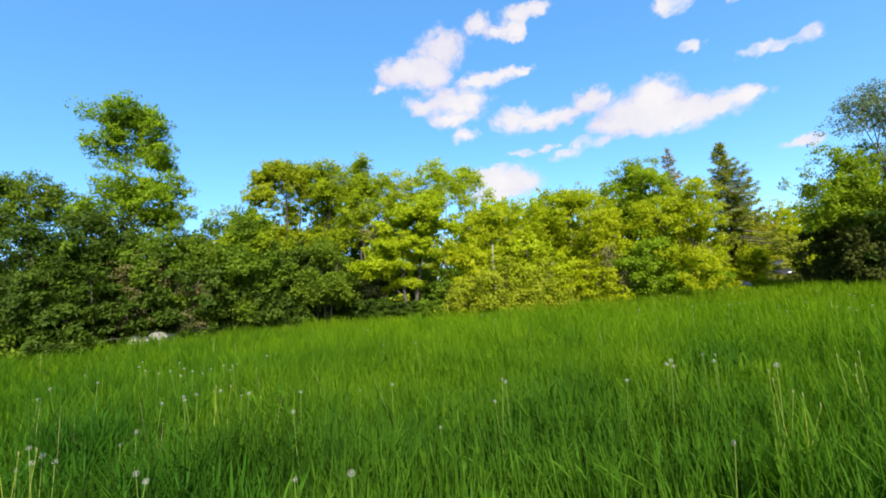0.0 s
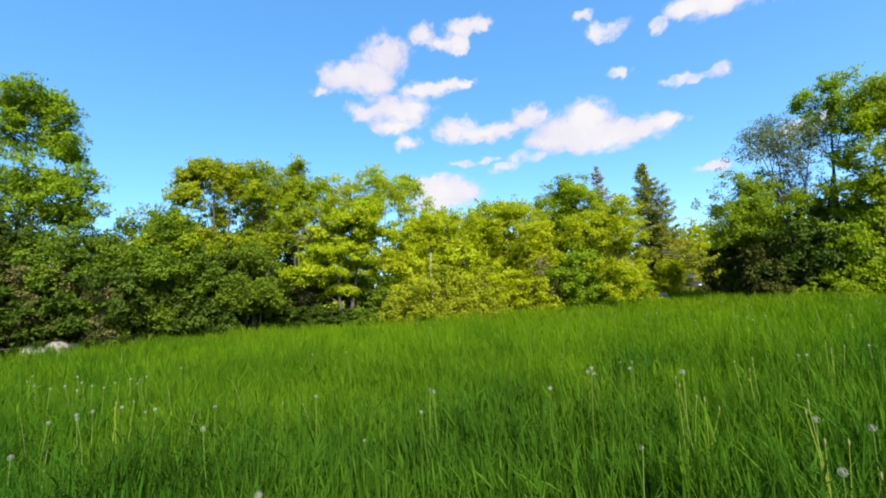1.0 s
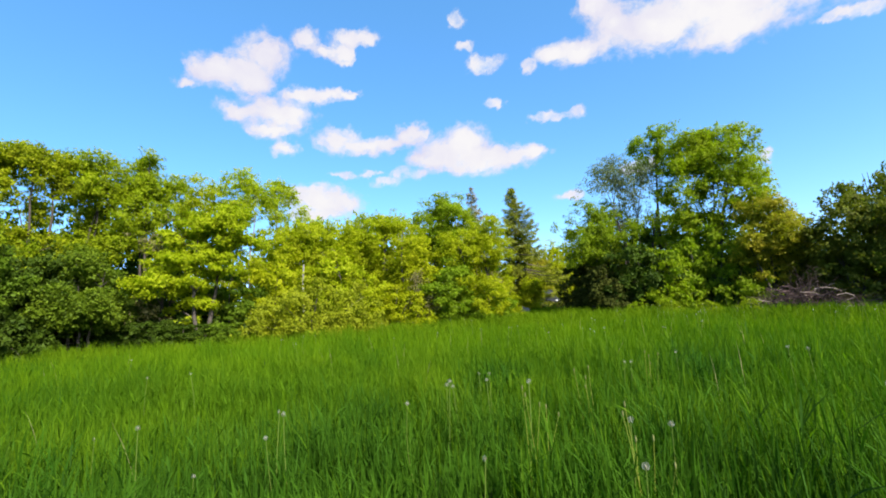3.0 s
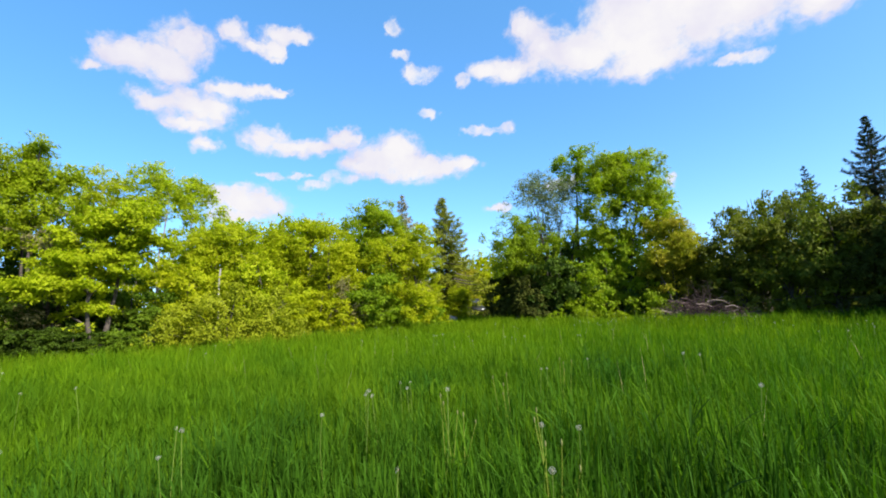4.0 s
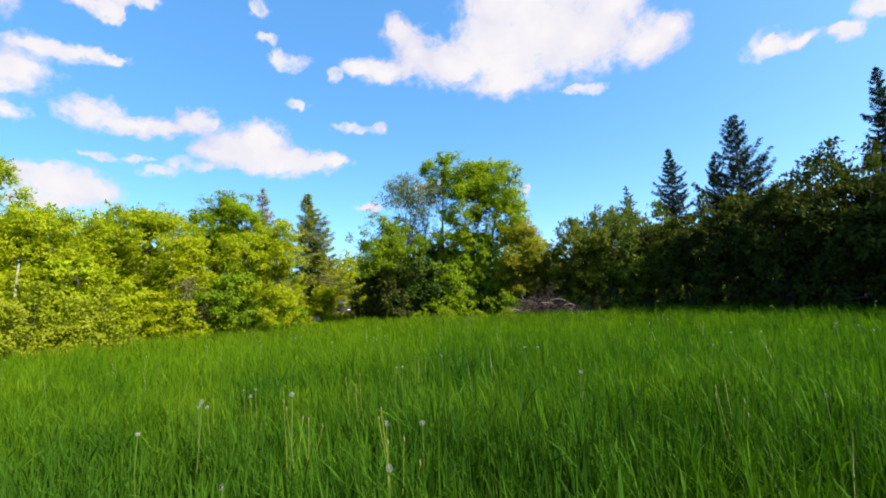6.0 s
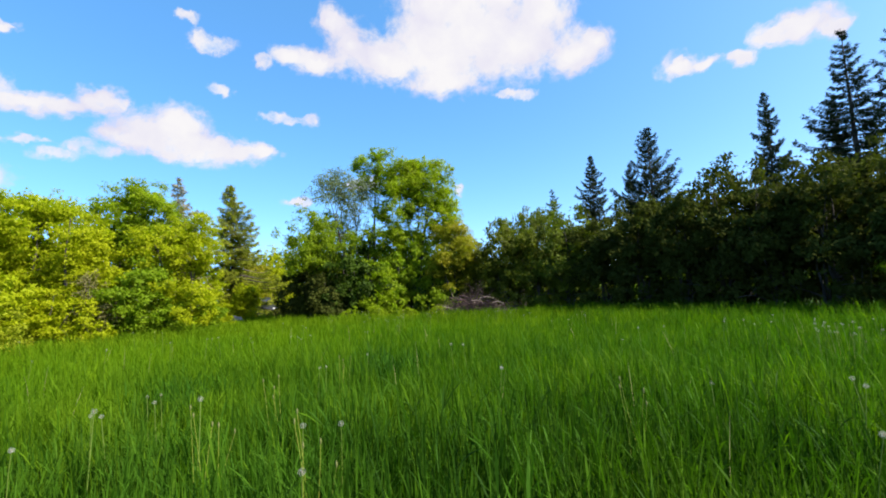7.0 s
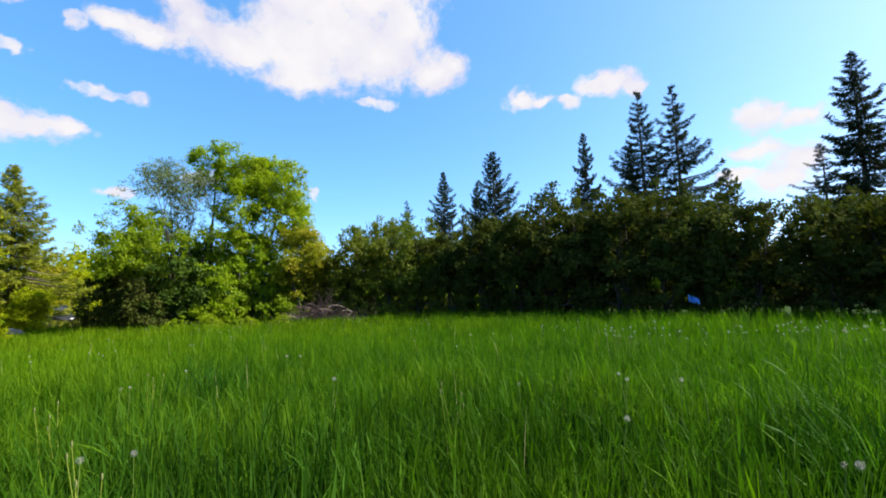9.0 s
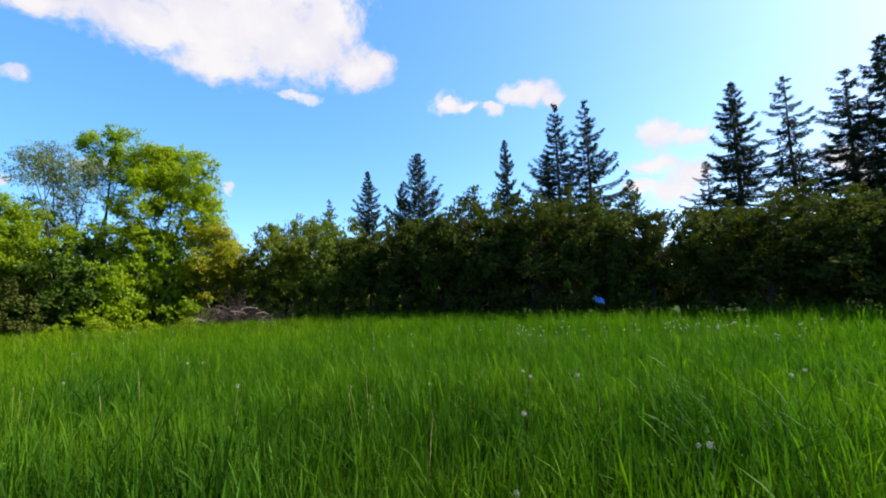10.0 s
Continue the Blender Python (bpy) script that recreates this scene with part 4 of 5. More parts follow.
def understorey(rows):
    for tmpl, az, dist, turn, sx, sz, leaf in rows:
        if leaf is not None and (tmpl.name, leaf.name) in recoloured:
            tmpl = recoloured[(tmpl.name, leaf.name)]
            leaf = None
        ob = copy_at(tmpl, az, dist, turn, sx, sz)
        if leaf is not None:
            for child in ob.children:
                if child.name.startswith("crown"):
                    child.data = child.data.copy()
                    child.data.materials[0] = leaf
            tone = {"leaf_lime": "yellow-green", "leaf_yellow_green": "pale yellow-green", "leaf_fresh_green": "fresh green", "leaf_mid_green": "mid-green", "leaf_bright_green": "bright green", "leaf_hedge_green": "shade-darkened green", "leaf_dark_green": "dark green"}[leaf.name]
            tagged(ob, "leafy %s shrub at the meadow edge" % tone)
            recoloured[(tmpl.name, leaf.name)] = ob


understorey(((bush_b, 46.6, 20.6, 30, 0.3, 0.26, BRIGHT), (bush_b, 49.8, 20.4, 120, 0.34, 0.3, BRIGHT), (bush_b, 53.6, 20.2, 210, 0.3, 0.24, BRIGHT), (bush_b, 57.4, 20.0, 300, 0.28, 0.24, BRIGHT)))
# Low shrubs added to darken the shaded hollow and hide trunk feet.
understorey(((bush_a, -6.4, 17.8, 15, 0.62, 0.42, DARK), (bush_a, -2.9, 17.9, 110, 0.6, 0.40, MID), (bush_a, -9.0, 18.6, 200, 0.6, 0.5, DARK)))
understorey(((bush_a, -43.5, 21.0, 100, 1.15, 1.35, DARK), (bush_a, -38.5, 18.8, 30, 1.15, 1.1, DARK), (bush_a, -31.2, 18.8, 310, 1.1, 1.25, None), (bush_a, -24.6, 19.4, 170, 1.0, 0.95, None), (bush_b, -21.2, 20.2, 260, 1.0, 1.3, DARK), (bush_a, -18.0, 20.0, 50, 1.0, 1.05, DARK), (bush_b, -14.2, 20.6, 130, 0.9, 0.95, DARK), (bush_a, -10.6, 20.4, 200, 1.0, 0.9, DARK), (bush_a, -6.4, 20.6, 280, 1.0, 1.1, DARK), (bush_a, -1.8, 20.0, 20, 1.0, 1.0, MID), (bush_b, 3.0, 21.0, 90, 1.1, 1.2, LIME), (bush_b, 10.5, 21.0, 150, 1.1, 1.3, YELLOW), (bush_b, 14.0, 20.0, 240, 0.8, 0.75, LIME)))
understorey(((bush_a, 17.6, 19.8, 320, 0.8, 0.75, LIME), (bush_a, 21.0, 20.6, 60, 0.9, 0.85, LIME), (bush_b, 24.0, 21.0, 140, 0.9, 0.8, FRESH), (bush_b, 29.6, 21.6, 230, 0.8, 0.7, FRESH), (bush_b, 31.4, 24.6, 310, 0.5, 0.5, LIME), (bush_a, -22.5, 23.5, 40, 1.1, 1.6, None), (bush_a, -17.0, 23.8, 140, 1.1, 1.5, None), (bush_a, -12.0, 23.6, 260, 1.1, 1.5, None), (bush_b, 36.4, 48.0, 30, 1.7, 1.9, LIME), (bush_b, 40.5, 50.0, 130, 1.7, 2.2, LIME), (bush_a, 41.6, 25.0, 10, 1.0, 1.3, HEDGE_SHADED), (bush_a, 43.6, 23.6, 90, 1.0, 1.1, HEDGE_SHADED), (bush_b, 47.2, 23.2, 170, 1.05, 1.25, DARK)))
understorey(((bush_b, 50.4, 23.0, 250, 0.75, 1.0, BRIGHT), (bush_b, 52.6, 23.9, 60, 1.05, 1.3, FRESH), (bush_b, 55.6, 23.6, 330, 0.9, 1.15, FRESH), (bush_a, 57.6, 24.4, 40, 1.0, 1.2, None), (bush_a, 60.4, 25.6, 200, 1.0, 1.2, None), (bush_a, 48.5, 26.0, 20, 1.2, 1.5, DARK)))

# second row behind the wood's edge, closing the gaps between the stems
FILL = ((-47, 27, 1.0, 0.95), (-41, 27, 1.0, 0.9), (-33, 26, 1.05, 0.9), (-29, 25, 1.0, 0.95), (-24, 25, 1.0, 1.1), (-20, 24, 1.0, 1.2), (-16.5, 25, 1.0, 1.25), (-13, 25, 1.05, 1.15), (-8.5, 25, 1.1, 1.15), (-3, 28, 1.1, 1.15),
        (4, 27, 1.1, 1.1), (6.5, 25, 1.1, 1.05), (9, 26, 1.1, 1.15), (13, 27, 1.1, 1.2), (16, 25, 1.1, 1.1), (20, 27, 1.1, 1.15), (23, 27, 1.0, 1.1), (26, 29, 1.1, 1.1), (45, 28, 1.1, 0.95), (50, 29, 1.1, 1.05), (54, 28.5, 1.1, 1.0), (58, 29, 1.1, 0.9))
fill_tree = stand(broadleaf("maple_tree", [(0, 0, 4.4, 1.3, 1.2, 1.0), (0.9, 0, 3.4, 1.3, 1.2, 1.1), (-0.9, 0, 3.2, 1.3, 1.2, 1.1), (0.1, 0, 1.6, 1.9, 1.4, 1.4)], 91, MID, leaves=6600, length=0.155, width=0.12, clump_r=0.46, crowd=16, twigs=0.3, trunk_r=0.1, stems=3,
                            label="mid-green tree standing behind the wood's edge"), -37.5, 27.5)
fill_lime = None
for k, (az, dist, sx, sz) in enumerate(FILL):
    ob = copy_at(fill_tree if az < -6 or az > 40 else (fill_lime or fill_tree), az, dist, 77 * k, sx, sz)
    if fill_lime is None and -6 < az < 40:
        fill_lime = ob
        for child in ob.children:
            if child.name.startswith("crown"):
                child.data = child.data.copy()
                child.data.materials[0] = LIME
        tagged(ob, "yellow-green tree standing behind the wood's edge")

# distant woods seen between the stems
def far_woods():
    rng = np.random.default_rng(93)
    n = 26000
    az = np.radians(rng.uniform(-66, 152, n))
    tall = 5.0 + 1.0 * np.sin(az * 9) + 0.7 * np.sin(az * 23 + 1)
    tall = np.where(np.degrees(az) > 62, tall * 0.45, tall)
    dist = np.where(np.degrees(az) > 62, 31.0, 46.0) + rng.uniform(0, 7, n)
    c = np.stack([dist * np.sin(az), dist * np.cos(az), rng.uniform(0, 1, n) ** 0.9 * tall], 1)
    c[:, 2] += height(c[:, 0], c[:, 1])
    ob = mesh_part("far_woods", leaf_mesh("far_woods", c, rng, 0.55, 0.42), MID)
    tagged(ob, "dim green woodland far behind the trees", "woods", kind="stuff")


far_woods()


# ---------------------------------------------------------------- meadow grass


def grass_material(name, dark, mid, light, translucent=0.42, single=0.15):
    return leaf_material(name, dark, mid, light, translucent, 0.6, 0.04, 0.7, single)


# Two near tones: the second has weaker light put into its colour.
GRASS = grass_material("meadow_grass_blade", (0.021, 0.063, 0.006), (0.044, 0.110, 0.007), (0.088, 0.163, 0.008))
GRASS_DIM = grass_material("deep_green_grass_blade", (0.010, 0.034, 0.004), (0.021, 0.060, 0.004), (0.044, 0.094, 0.004))


def lumps(x, y):
    return (0.5 + 0.25 * np.sin(x * 1.7 + 0.8 * np.sin(y * 1.1)) * np.cos(y * 1.3 + 0.7 * np.sin(x * 0.9)) + 0.18 * np.sin(x * 4.1 + y * 2.7) * np.cos(y * 3.3 - x * 1.9)
            + 0.12 * np.sin(x * 0.55 - y * 0.4))


def grass(name, r0, r1, per_m2, segs, tall, wide, seed, droop, rise=0.0, fall_from=None, az0=-62.0, az1=146.0, outer=None, share=None, leafy=1.0):
    """Bent, tapering blades scattered over a ring of the meadow; height and lean drift from tuft to tuft."""
    rng = np.random.default_rng(seed)
    area = math.pi * (r1 * r1 - r0 * r0) * (az1 - az0) / 360
    n = int(area * per_m2)
    r = np.sqrt(rng.uniform(r0 * r0, r1 * r1, n))
    a = np.radians(rng.uniform(az0, az1, n))
    x, y = r * np.sin(a), r * np.cos(a)
    # gather towards tuft centres
    k = max(1, n // 26)
    tx, ty = x[:k], y[:k]
    own = rng.integers(0, k, n)
    loose = rng.uniform(size=n) < 0.3
    own = np.where(loose, k + np.arange(n), own)
    near_tuft = np.minimum(own, k - 1)
    dx, dy = rng.normal(size=(2, n)) * 0.065
    x = np.where(loose, x, tx[near_tuft] + dx)
    y = np.where(loose, y, ty[near_tuft] + dy)
    tuft_tall, tuft_lean = rng.uniform(0.66, 1.14, k + n)[own], rng.uniform(0, 2 * np.pi, k + n)[own]
    fan = np.stack([dx, dy], 1) / 0.065
    # thin out towards the ring's rims so that neighbouring rings melt together
    rr = np.hypot(x, y) + 1.6 * (lumps(x * 0.7, y * 0.7) - 0.5)
    stay = np.clip((rr - r0) / max(rise, 1e-3), 0, 1) if rise else np.ones(n)
    if fall_from is not None:
        stay = stay * np.clip((r1 - rr) / (r1 - fall_from), 0, 1)
    if share is not None:
        stay = stay * share(np.degrees(np.arctan2(x, y)), rr)
    keep = rng.uniform(size=n) < stay
    x, y, fan, tuft_tall, tuft_lean = x[keep], y[keep], fan[keep], tuft_tall[keep], tuft_lean[keep]
    n = len(x)
    if outer is not None:
        keep = np.hypot(x, y) < outer(np.degrees(np.arctan2(x, y)))
        x, y, fan, tuft_tall, tuft_lean = x[keep], y[keep], fan[keep], tuft_tall[keep], tuft_lean[keep]
        n = len(x)
    q = lumps(x, y) + 0.35 * (lumps(x * 0.43 + 5, y * 0.43 - 3) - 0.5)
    h = tall * (0.68 + 0.60 * q) * rng.uniform(0.72, 1.05, n) * tuft_tall
    w = wide * rng.uniform(0.6, 1.35, n)
    turn = rng.uniform(0, 2 * np.pi, n)
    lean_dir = tuft_lean + rng.normal(size=n) * 0.8
    bend = h * np.abs(rng.normal(droop, 0.15, n)).clip(0, 0.7)
    z0 = height(x, y)
    base = np.stack([x, y, z0], 1)
    face = np.stack([np.cos(turn), np.sin(turn), np.zeros(n)], 1)
    fall = np.stack([np.cos(lean_dir), np.sin(lean_dir), np.zeros(n)], 1)
    slant = np.stack([0.8 * fan[:, 0] + 0.5 * rng.normal(size=n), 0.8 * fan[:, 1] + 0.5 * rng.normal(size=n), np.zeros(n)], 1) * (0.06 * h)[:, None]
    up = np.array([0.0, 0.0, 1.0])

    def culm(t, k=slice(None)):
        c = base[k] + slant[k] * t + fall[k] * (bend[k, None] * t ** 2)
        return c + up * (h[k, None] * (t - 0.22 * t ** 3 * (bend / h)[k, None]))

    rows = []
    for s in range(segs + 1):
        t = s / segs
        c = culm(t)
        ww = (w * (1 - t) ** 0.65 * (0.85 if s == 0 else 1.0))[:, None] * 0.5
        rows += [c - face * ww, c + face * ww] if s < segs else [c]
    m = len(rows)
    v = [np.stack(rows, 1).reshape(-1, 3)]
    loops, sizes = [], []
    for s in range(segs - 1):
        loops += [2 * s, 2 * s + 1, 2 * s + 3, 2 * s + 2]
        sizes.append(4)
    loops += [2 * segs - 2, 2 * segs - 1, 2 * segs]
    sizes.append(3)
    faces = [(np.arange(n)[:, None] * m + np.array(loops)[None, :]).ravel()]
    counts = [np.tile(sizes, n)]
    # shorter leaves that arch out from part-way up the culms
    k = rng.integers(0, n, int(n * leafy))
    q = len(k)
    if q:
        start = culm(rng.uniform(0.35, 0.8, (q, 1)), k)
        ln = (h[k] * rng.uniform(0.22, 0.38, q))[:, None]
        way, tilt = rng.uniform(0, 2 * np.pi, q), np.radians(rng.uniform(4, 52, q))[:, None]
        out = np.stack([np.cos(way), np.sin(way), np.zeros(q)], 1)
        side = np.stack([-np.sin(way), np.cos(way), np.zeros(q)], 1) * np.cos(rng.normal(0, 0.5, q))[:, None] + up * np.sin(rng.normal(0, 0.4, q))[:, None]
        half = (w[k] * rng.uniform(0.24, 0.42, q))[:, None]
        mid = start + ln * (out * np.sin(tilt) * 0.5 + up * (np.cos(tilt) * 0.5 - 0.02))
        tip = start + ln * (out * np.sin(tilt) * 1.1 + up * (np.cos(tilt) * 0.95 - 0.16 * np.sin(tilt)))
        v.append(np.stack([start - side * half * 0.6, start + side * half * 0.6, mid - side * half, mid + side * half, tip], 1).reshape(-1, 3))
        faces.append((n * m + np.arange(q)[:, None] * 5 + np.array([0, 1, 3, 2, 2, 3, 4])[None, :]).ravel())
        counts.append(np.tile([4, 3], q))
    return mesh_from(name, np.concatenate(v), np.concatenate(faces), np.concatenate(counts))


def meadow_edge(az):
    return np.interp(az, [-60, -45, -37, -31, -16, -1, 14, 27, 33, 36, 40, 48, 57, 66, 74, 80, 94, 108, 119, 130, 150],
                     [24, 23, 18.5, 18.5, 19.5, 17.5, 19.5, 21, 27, 33, 27, 25, 25, 24, 23, 22, 18.5, 17, 15.8, 15.5, 15.5])


# Far blades are lighter: sunlit tops put into the colour, partly flower heads.
GRASS_FAR_BRIGHT = grass_material("flowering_grass_blade", (0.056, 0.118, 0.004), (0.104, 0.180, 0.004), (0.162, 0.238, 0.005), 0.46, 0.09)
GRASS_TIPS = grass_material("tall_grass_blade", (0.028, 0.074, 0.003), (0.049, 0.108, 0.003), (0.088, 0.146, 0.003))
GRASS_MID = grass_material("fresh_grass_blade", (0.020, 0.064, 0.006), (0.043, 0.109, 0.006), (0.088, 0.160, 0.007), 0.42, 0.12)
GRASS_GOLD = grass_material("yellowish_grass_blade", (0.038, 0.094, 0.004), (0.076, 0.147, 0.005), (0.130, 0.204, 0.006), 0.44, 0.12)
GRASS_DARK = grass_material("rank_dark_grass_blade", (0.013, 0.044, 0.004), (0.026, 0.074, 0.004), (0.050, 0.106, 0.004), 0.25, 0.15)
GRASS_FAR_DIM = grass_material("lush_grass_blade", (0.027, 0.073, 0.004), (0.051, 0.116, 0.004), (0.095, 0.158, 0.005), 0.44, 0.09)


# Share of the lighter blades by bearing: uneven light put into the grass colour.
def brightened(az, r):
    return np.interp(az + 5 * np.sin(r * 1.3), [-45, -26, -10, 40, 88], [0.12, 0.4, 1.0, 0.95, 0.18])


def dimmed(az, r):
    return 1 - brightened(az, r)


def dark_tufts(az, r):
    """Where ranker, darker grass stands in the meadow: azimuth, distance, radius."""
    x, y = r * np.sin(np.radians(az)), r * np.cos(np.radians(az))
    best = np.zeros_like(x)
    for a, d, rad in ((53.0, 5.7, 0.42), (-20.5, 4.1, 0.4), (-31.0, 2.5, 0.4), (-40.5, 4.1, 0.45), (116.7, 3.5, 0.5), (31.0, 5.2, 0.35)):
        q = ((x - d * math.sin(radians(a))) / rad) ** 2 + ((y - d * math.cos(radians(a))) / (0.7 * rad)) ** 2
        best = np.maximum(best, np.exp(-q))
    return best


for label, mat, r0, r1, dens, segs, tall, wide, seed, droop, rise, fall_from, share in (
        ("thick yellowish green meadow grass, close by", GRASS, 0.25, 4.6, 860, 3, 0.58, 0.0125, 71, 0.14, 0.0, 2.6, brightened),
        ("thick green meadow grass close by, with weaker light in its tone", GRASS_DIM, 0.25, 4.6, 860, 3, 0.58, 0.0125, 83, 0.14, 0.0, 2.6, dimmed),
        ("rank dark green grass tufts in the meadow", GRASS_DARK, 1.5, 7.5, 1100, 2, 0.66, 0.0150, 84, 0.3, 0.0, None, dark_tufts),
        ("tall broad yellow-green grass blades, close by", GRASS_TIPS, 0.25, 6.0, 30, 3, 0.58, 0.0150, 78, 0.16, 0.0, 3.0, None),
        ("scattered taller grass blades", GRASS_TIPS, 3.0, 12.0, 30, 2, 0.58, 0.0130, 79, 0.22, 2.5, 7.0, None),
        ("tall fresh green meadow grass", GRASS_MID, 2.4, 10.0, 560, 2, 0.56, 0.0122, 72, 0.16, 2.0, 5.0, dimmed),
        ("tall yellowish green meadow grass", GRASS_GOLD, 2.4, 10.0, 560, 2, 0.56, 0.0122, 80, 0.16, 2.0, 5.0, brightened),
        ("tall yellow-green meadow grass coming into flower, with sunlight in its tone", GRASS_FAR_BRIGHT, 4.6, 16.0, 250, 2, 0.55, 0.0155, 73, 0.2, 4.6, 12.0, brightened),
        ("tall yellow-green meadow grass in flower by the trees, with sunlight in its tone", GRASS_FAR_BRIGHT, 11.0, 38.0, 115, 2, 0.53, 0.023, 74, 0.24, 4.5, None, brightened),
        ("tall green meadow grass, with weaker light in its tone", GRASS_FAR_DIM, 4.6, 16.0, 250, 2, 0.55, 0.0155, 76, 0.18, 4.6, 12.0, dimmed),
        ("tall green meadow grass by the hedge, with weaker light in its tone", GRASS_FAR_DIM, 11.0, 38.0, 115, 2, 0.53, 0.023, 77, 0.22, 4.5, None, dimmed)):
    ob = mesh_part("meadow_grass", grass("meadow_grass", r0, r1, dens, segs, tall, wide, seed, droop, rise, fall_from, outer=meadow_edge, share=share, leafy=1.0 if r0 < 4 else 0.6), mat)
    tagged(ob, label, "grass", kind="stuff")
for mat, r0, r1, dens, wide, seed in ((GRASS_MID, 0.25, 7.0, 420, 0.017, 75), (GRASS_DIM, 0.25, 5.0, 260, 0.015, 85), (GRASS_MID, 5.5, 17.0, 120, 0.032, 81)):
    ob = mesh_part("meadow_grass", grass("meadow_grass", r0, r1, dens, 2, 0.56, wide, seed, 0.2, rise=1.5 if r0 > 1 else 0.0, fall_from=r1 - 2.0, az0=143.0, az1=301.0, leafy=0.35), mat)
    tagged(ob, "tall green meadow grass behind the viewpoint", "grass", kind="stuff")

# ---------------------------------------------------------------- dandelions gone to seed


def stem_bm(h, lean, r=0.0024, sides=6, seed=0):
    rng = np.random.default_rng(seed)
    tb = Tubes()
    t = np.linspace(0, 1, 7)[:, None]
    line = np.array([0, 0, -0.03]) + np.array([lean, lean * 0.4, h + 0.03]) * t + np.sin(t * np.pi) * np.array([rng.normal(), rng.normal(), 0]) * 0.012
    tb.add(line, r * (1 - 0.25 * t[:, 0]), sides)
    return tb.mesh("stem"), line[-1]


def seed_ball(centre, radius, seed, bald=0.0, n=90):
    """A globe of fine parachutes: each a short ray with a spread of hairs at its end."""
    rng = np.random.default_rng(seed)
    i = np.arange(n) + 0.5
    ph, th = np.arccos(1 - 2 * i / n), np.pi * (1 + 5 ** 0.5) * i
    d = np.stack([np.cos(th) * np.sin(ph), np.sin(th) * np.sin(ph), np.cos(ph)], 1)
    d = unit(d + rng.normal(size=d.shape) * 0.06)
    keep = rng.uniform(size=n) > bald
    keep &= ~((d[:, 0] > 0.2) & (bald > 0.2))
    d = d[keep]
    v, f, sizes, k = [], [], [], 0
    for q in d:
        a = unit(np.cross(q, [0.3, 0.5, 0.8]))
        c = np.cross(q, a)
        hub = centre + q * radius * 0.74
        w = radius * 0.016
        v += [centre + q * radius * 0.16 - a * w, centre + q * radius * 0.16 + a * w, hub + a * w, hub - a * w]
        f += [k, k + 1, k + 2, k + 3]
        sizes.append(4)
        k += 4
        for s in range(5):
            g = s * math.pi / 2.5 + rng.uniform(0, 0.5)
            out = a * math.cos(g) + c * math.sin(g)
            tip = hub + q * radius * 0.26 + out * radius * 0.24
            side = np.cross(out, q) * radius * 0.015
            v += [hub, tip - side, tip + side]
            f += [k, k + 1, k + 2]
            sizes.append(3)
            k += 3
    return mesh_from("seed_head", np.array(v), f, sizes)


def core_mesh(centre, radius, seed):
    bm = bmesh.new()
    bmesh.ops.create_icosphere(bm, subdivisions=1, radius=radius, matrix=Matrix.Translation(Vector(centre)) @ Matrix.Diagonal((1, 1, 1.25, 1)))
    me = bpy.data.meshes.new("core")
    bm.to_mesh(me)
    bm.free()
    return me


def dandelion(h, lean, radius, seed, bald=0.0, rays=90, label="dandelion stalk with a round white seed head"):
    root = new("dandelion")
    me, tip = stem_bm(h, lean, seed=seed)
    mesh_part("stem", me, STEM, root, "pale green hollow stem")
    head = mesh_part("seed_head", seed_ball(tip, radius, seed, bald, rays), PAPPUS, root, "white fluffy seed globe")
    mesh_part("core", core_mesh(tip, radius * 0.3, seed), SEEDCORE, head, "brown seed core")
    tagged(root, label, "dandelion", "dandelions in the meadow")
    root["tip_x"], root["tip_y"] = float(tip[0]), float(tip[1])
    return root


rng = np.random.default_rng(81)
kinds = [dandelion(0.62, 0.05, 0.0145, 1, 0.1, 80), dandelion(0.60, -0.06, 0.0138, 2, 0.1, 80), dandelion(0.63, 0.07, 0.0132, 3, 0.15, 70), dandelion(0.60, 0.03, 0.0128, 4, 0.35, 70, "dandelion stalk with a half-blown seed head")]
# the plants close by, then drifts of them further off
NEAR = ((46.2, 2.44, 0.60), (50.1, 2.49, 0.60), (35.2, 2.86, 0.69), (5.9, 2.95, 0.63), (6.3, 2.97, 0.59), (-2.4, 2.68, 0.43), (4.7, 2.69, 0.53), (30.6, 1.98, 0.58), (25.5, 3.27, 0.65),
    (29.7, 3.71, 0.60), (20.6, 2.89, 0.59), (-11.9, 3.71, 0.49), (-8.0, 3.25, 0.58), (-29.9, 4.13, 0.60), (-27.5, 3.88, 0.60), (-25.4, 3.69, 0.60), (-19.0, 3.54, 0.56), (99.6, 3.53, 0.60),
    (99.9, 2.48, 0.60), (116.2, 2.32, 0.60), (117.1, 2.29, 0.60), (123.5, 3.94, 0.60), (124.5, 3.99, 0.60), (100.6, 1.75, 0.60), (104.7, 3.48, 0.60))
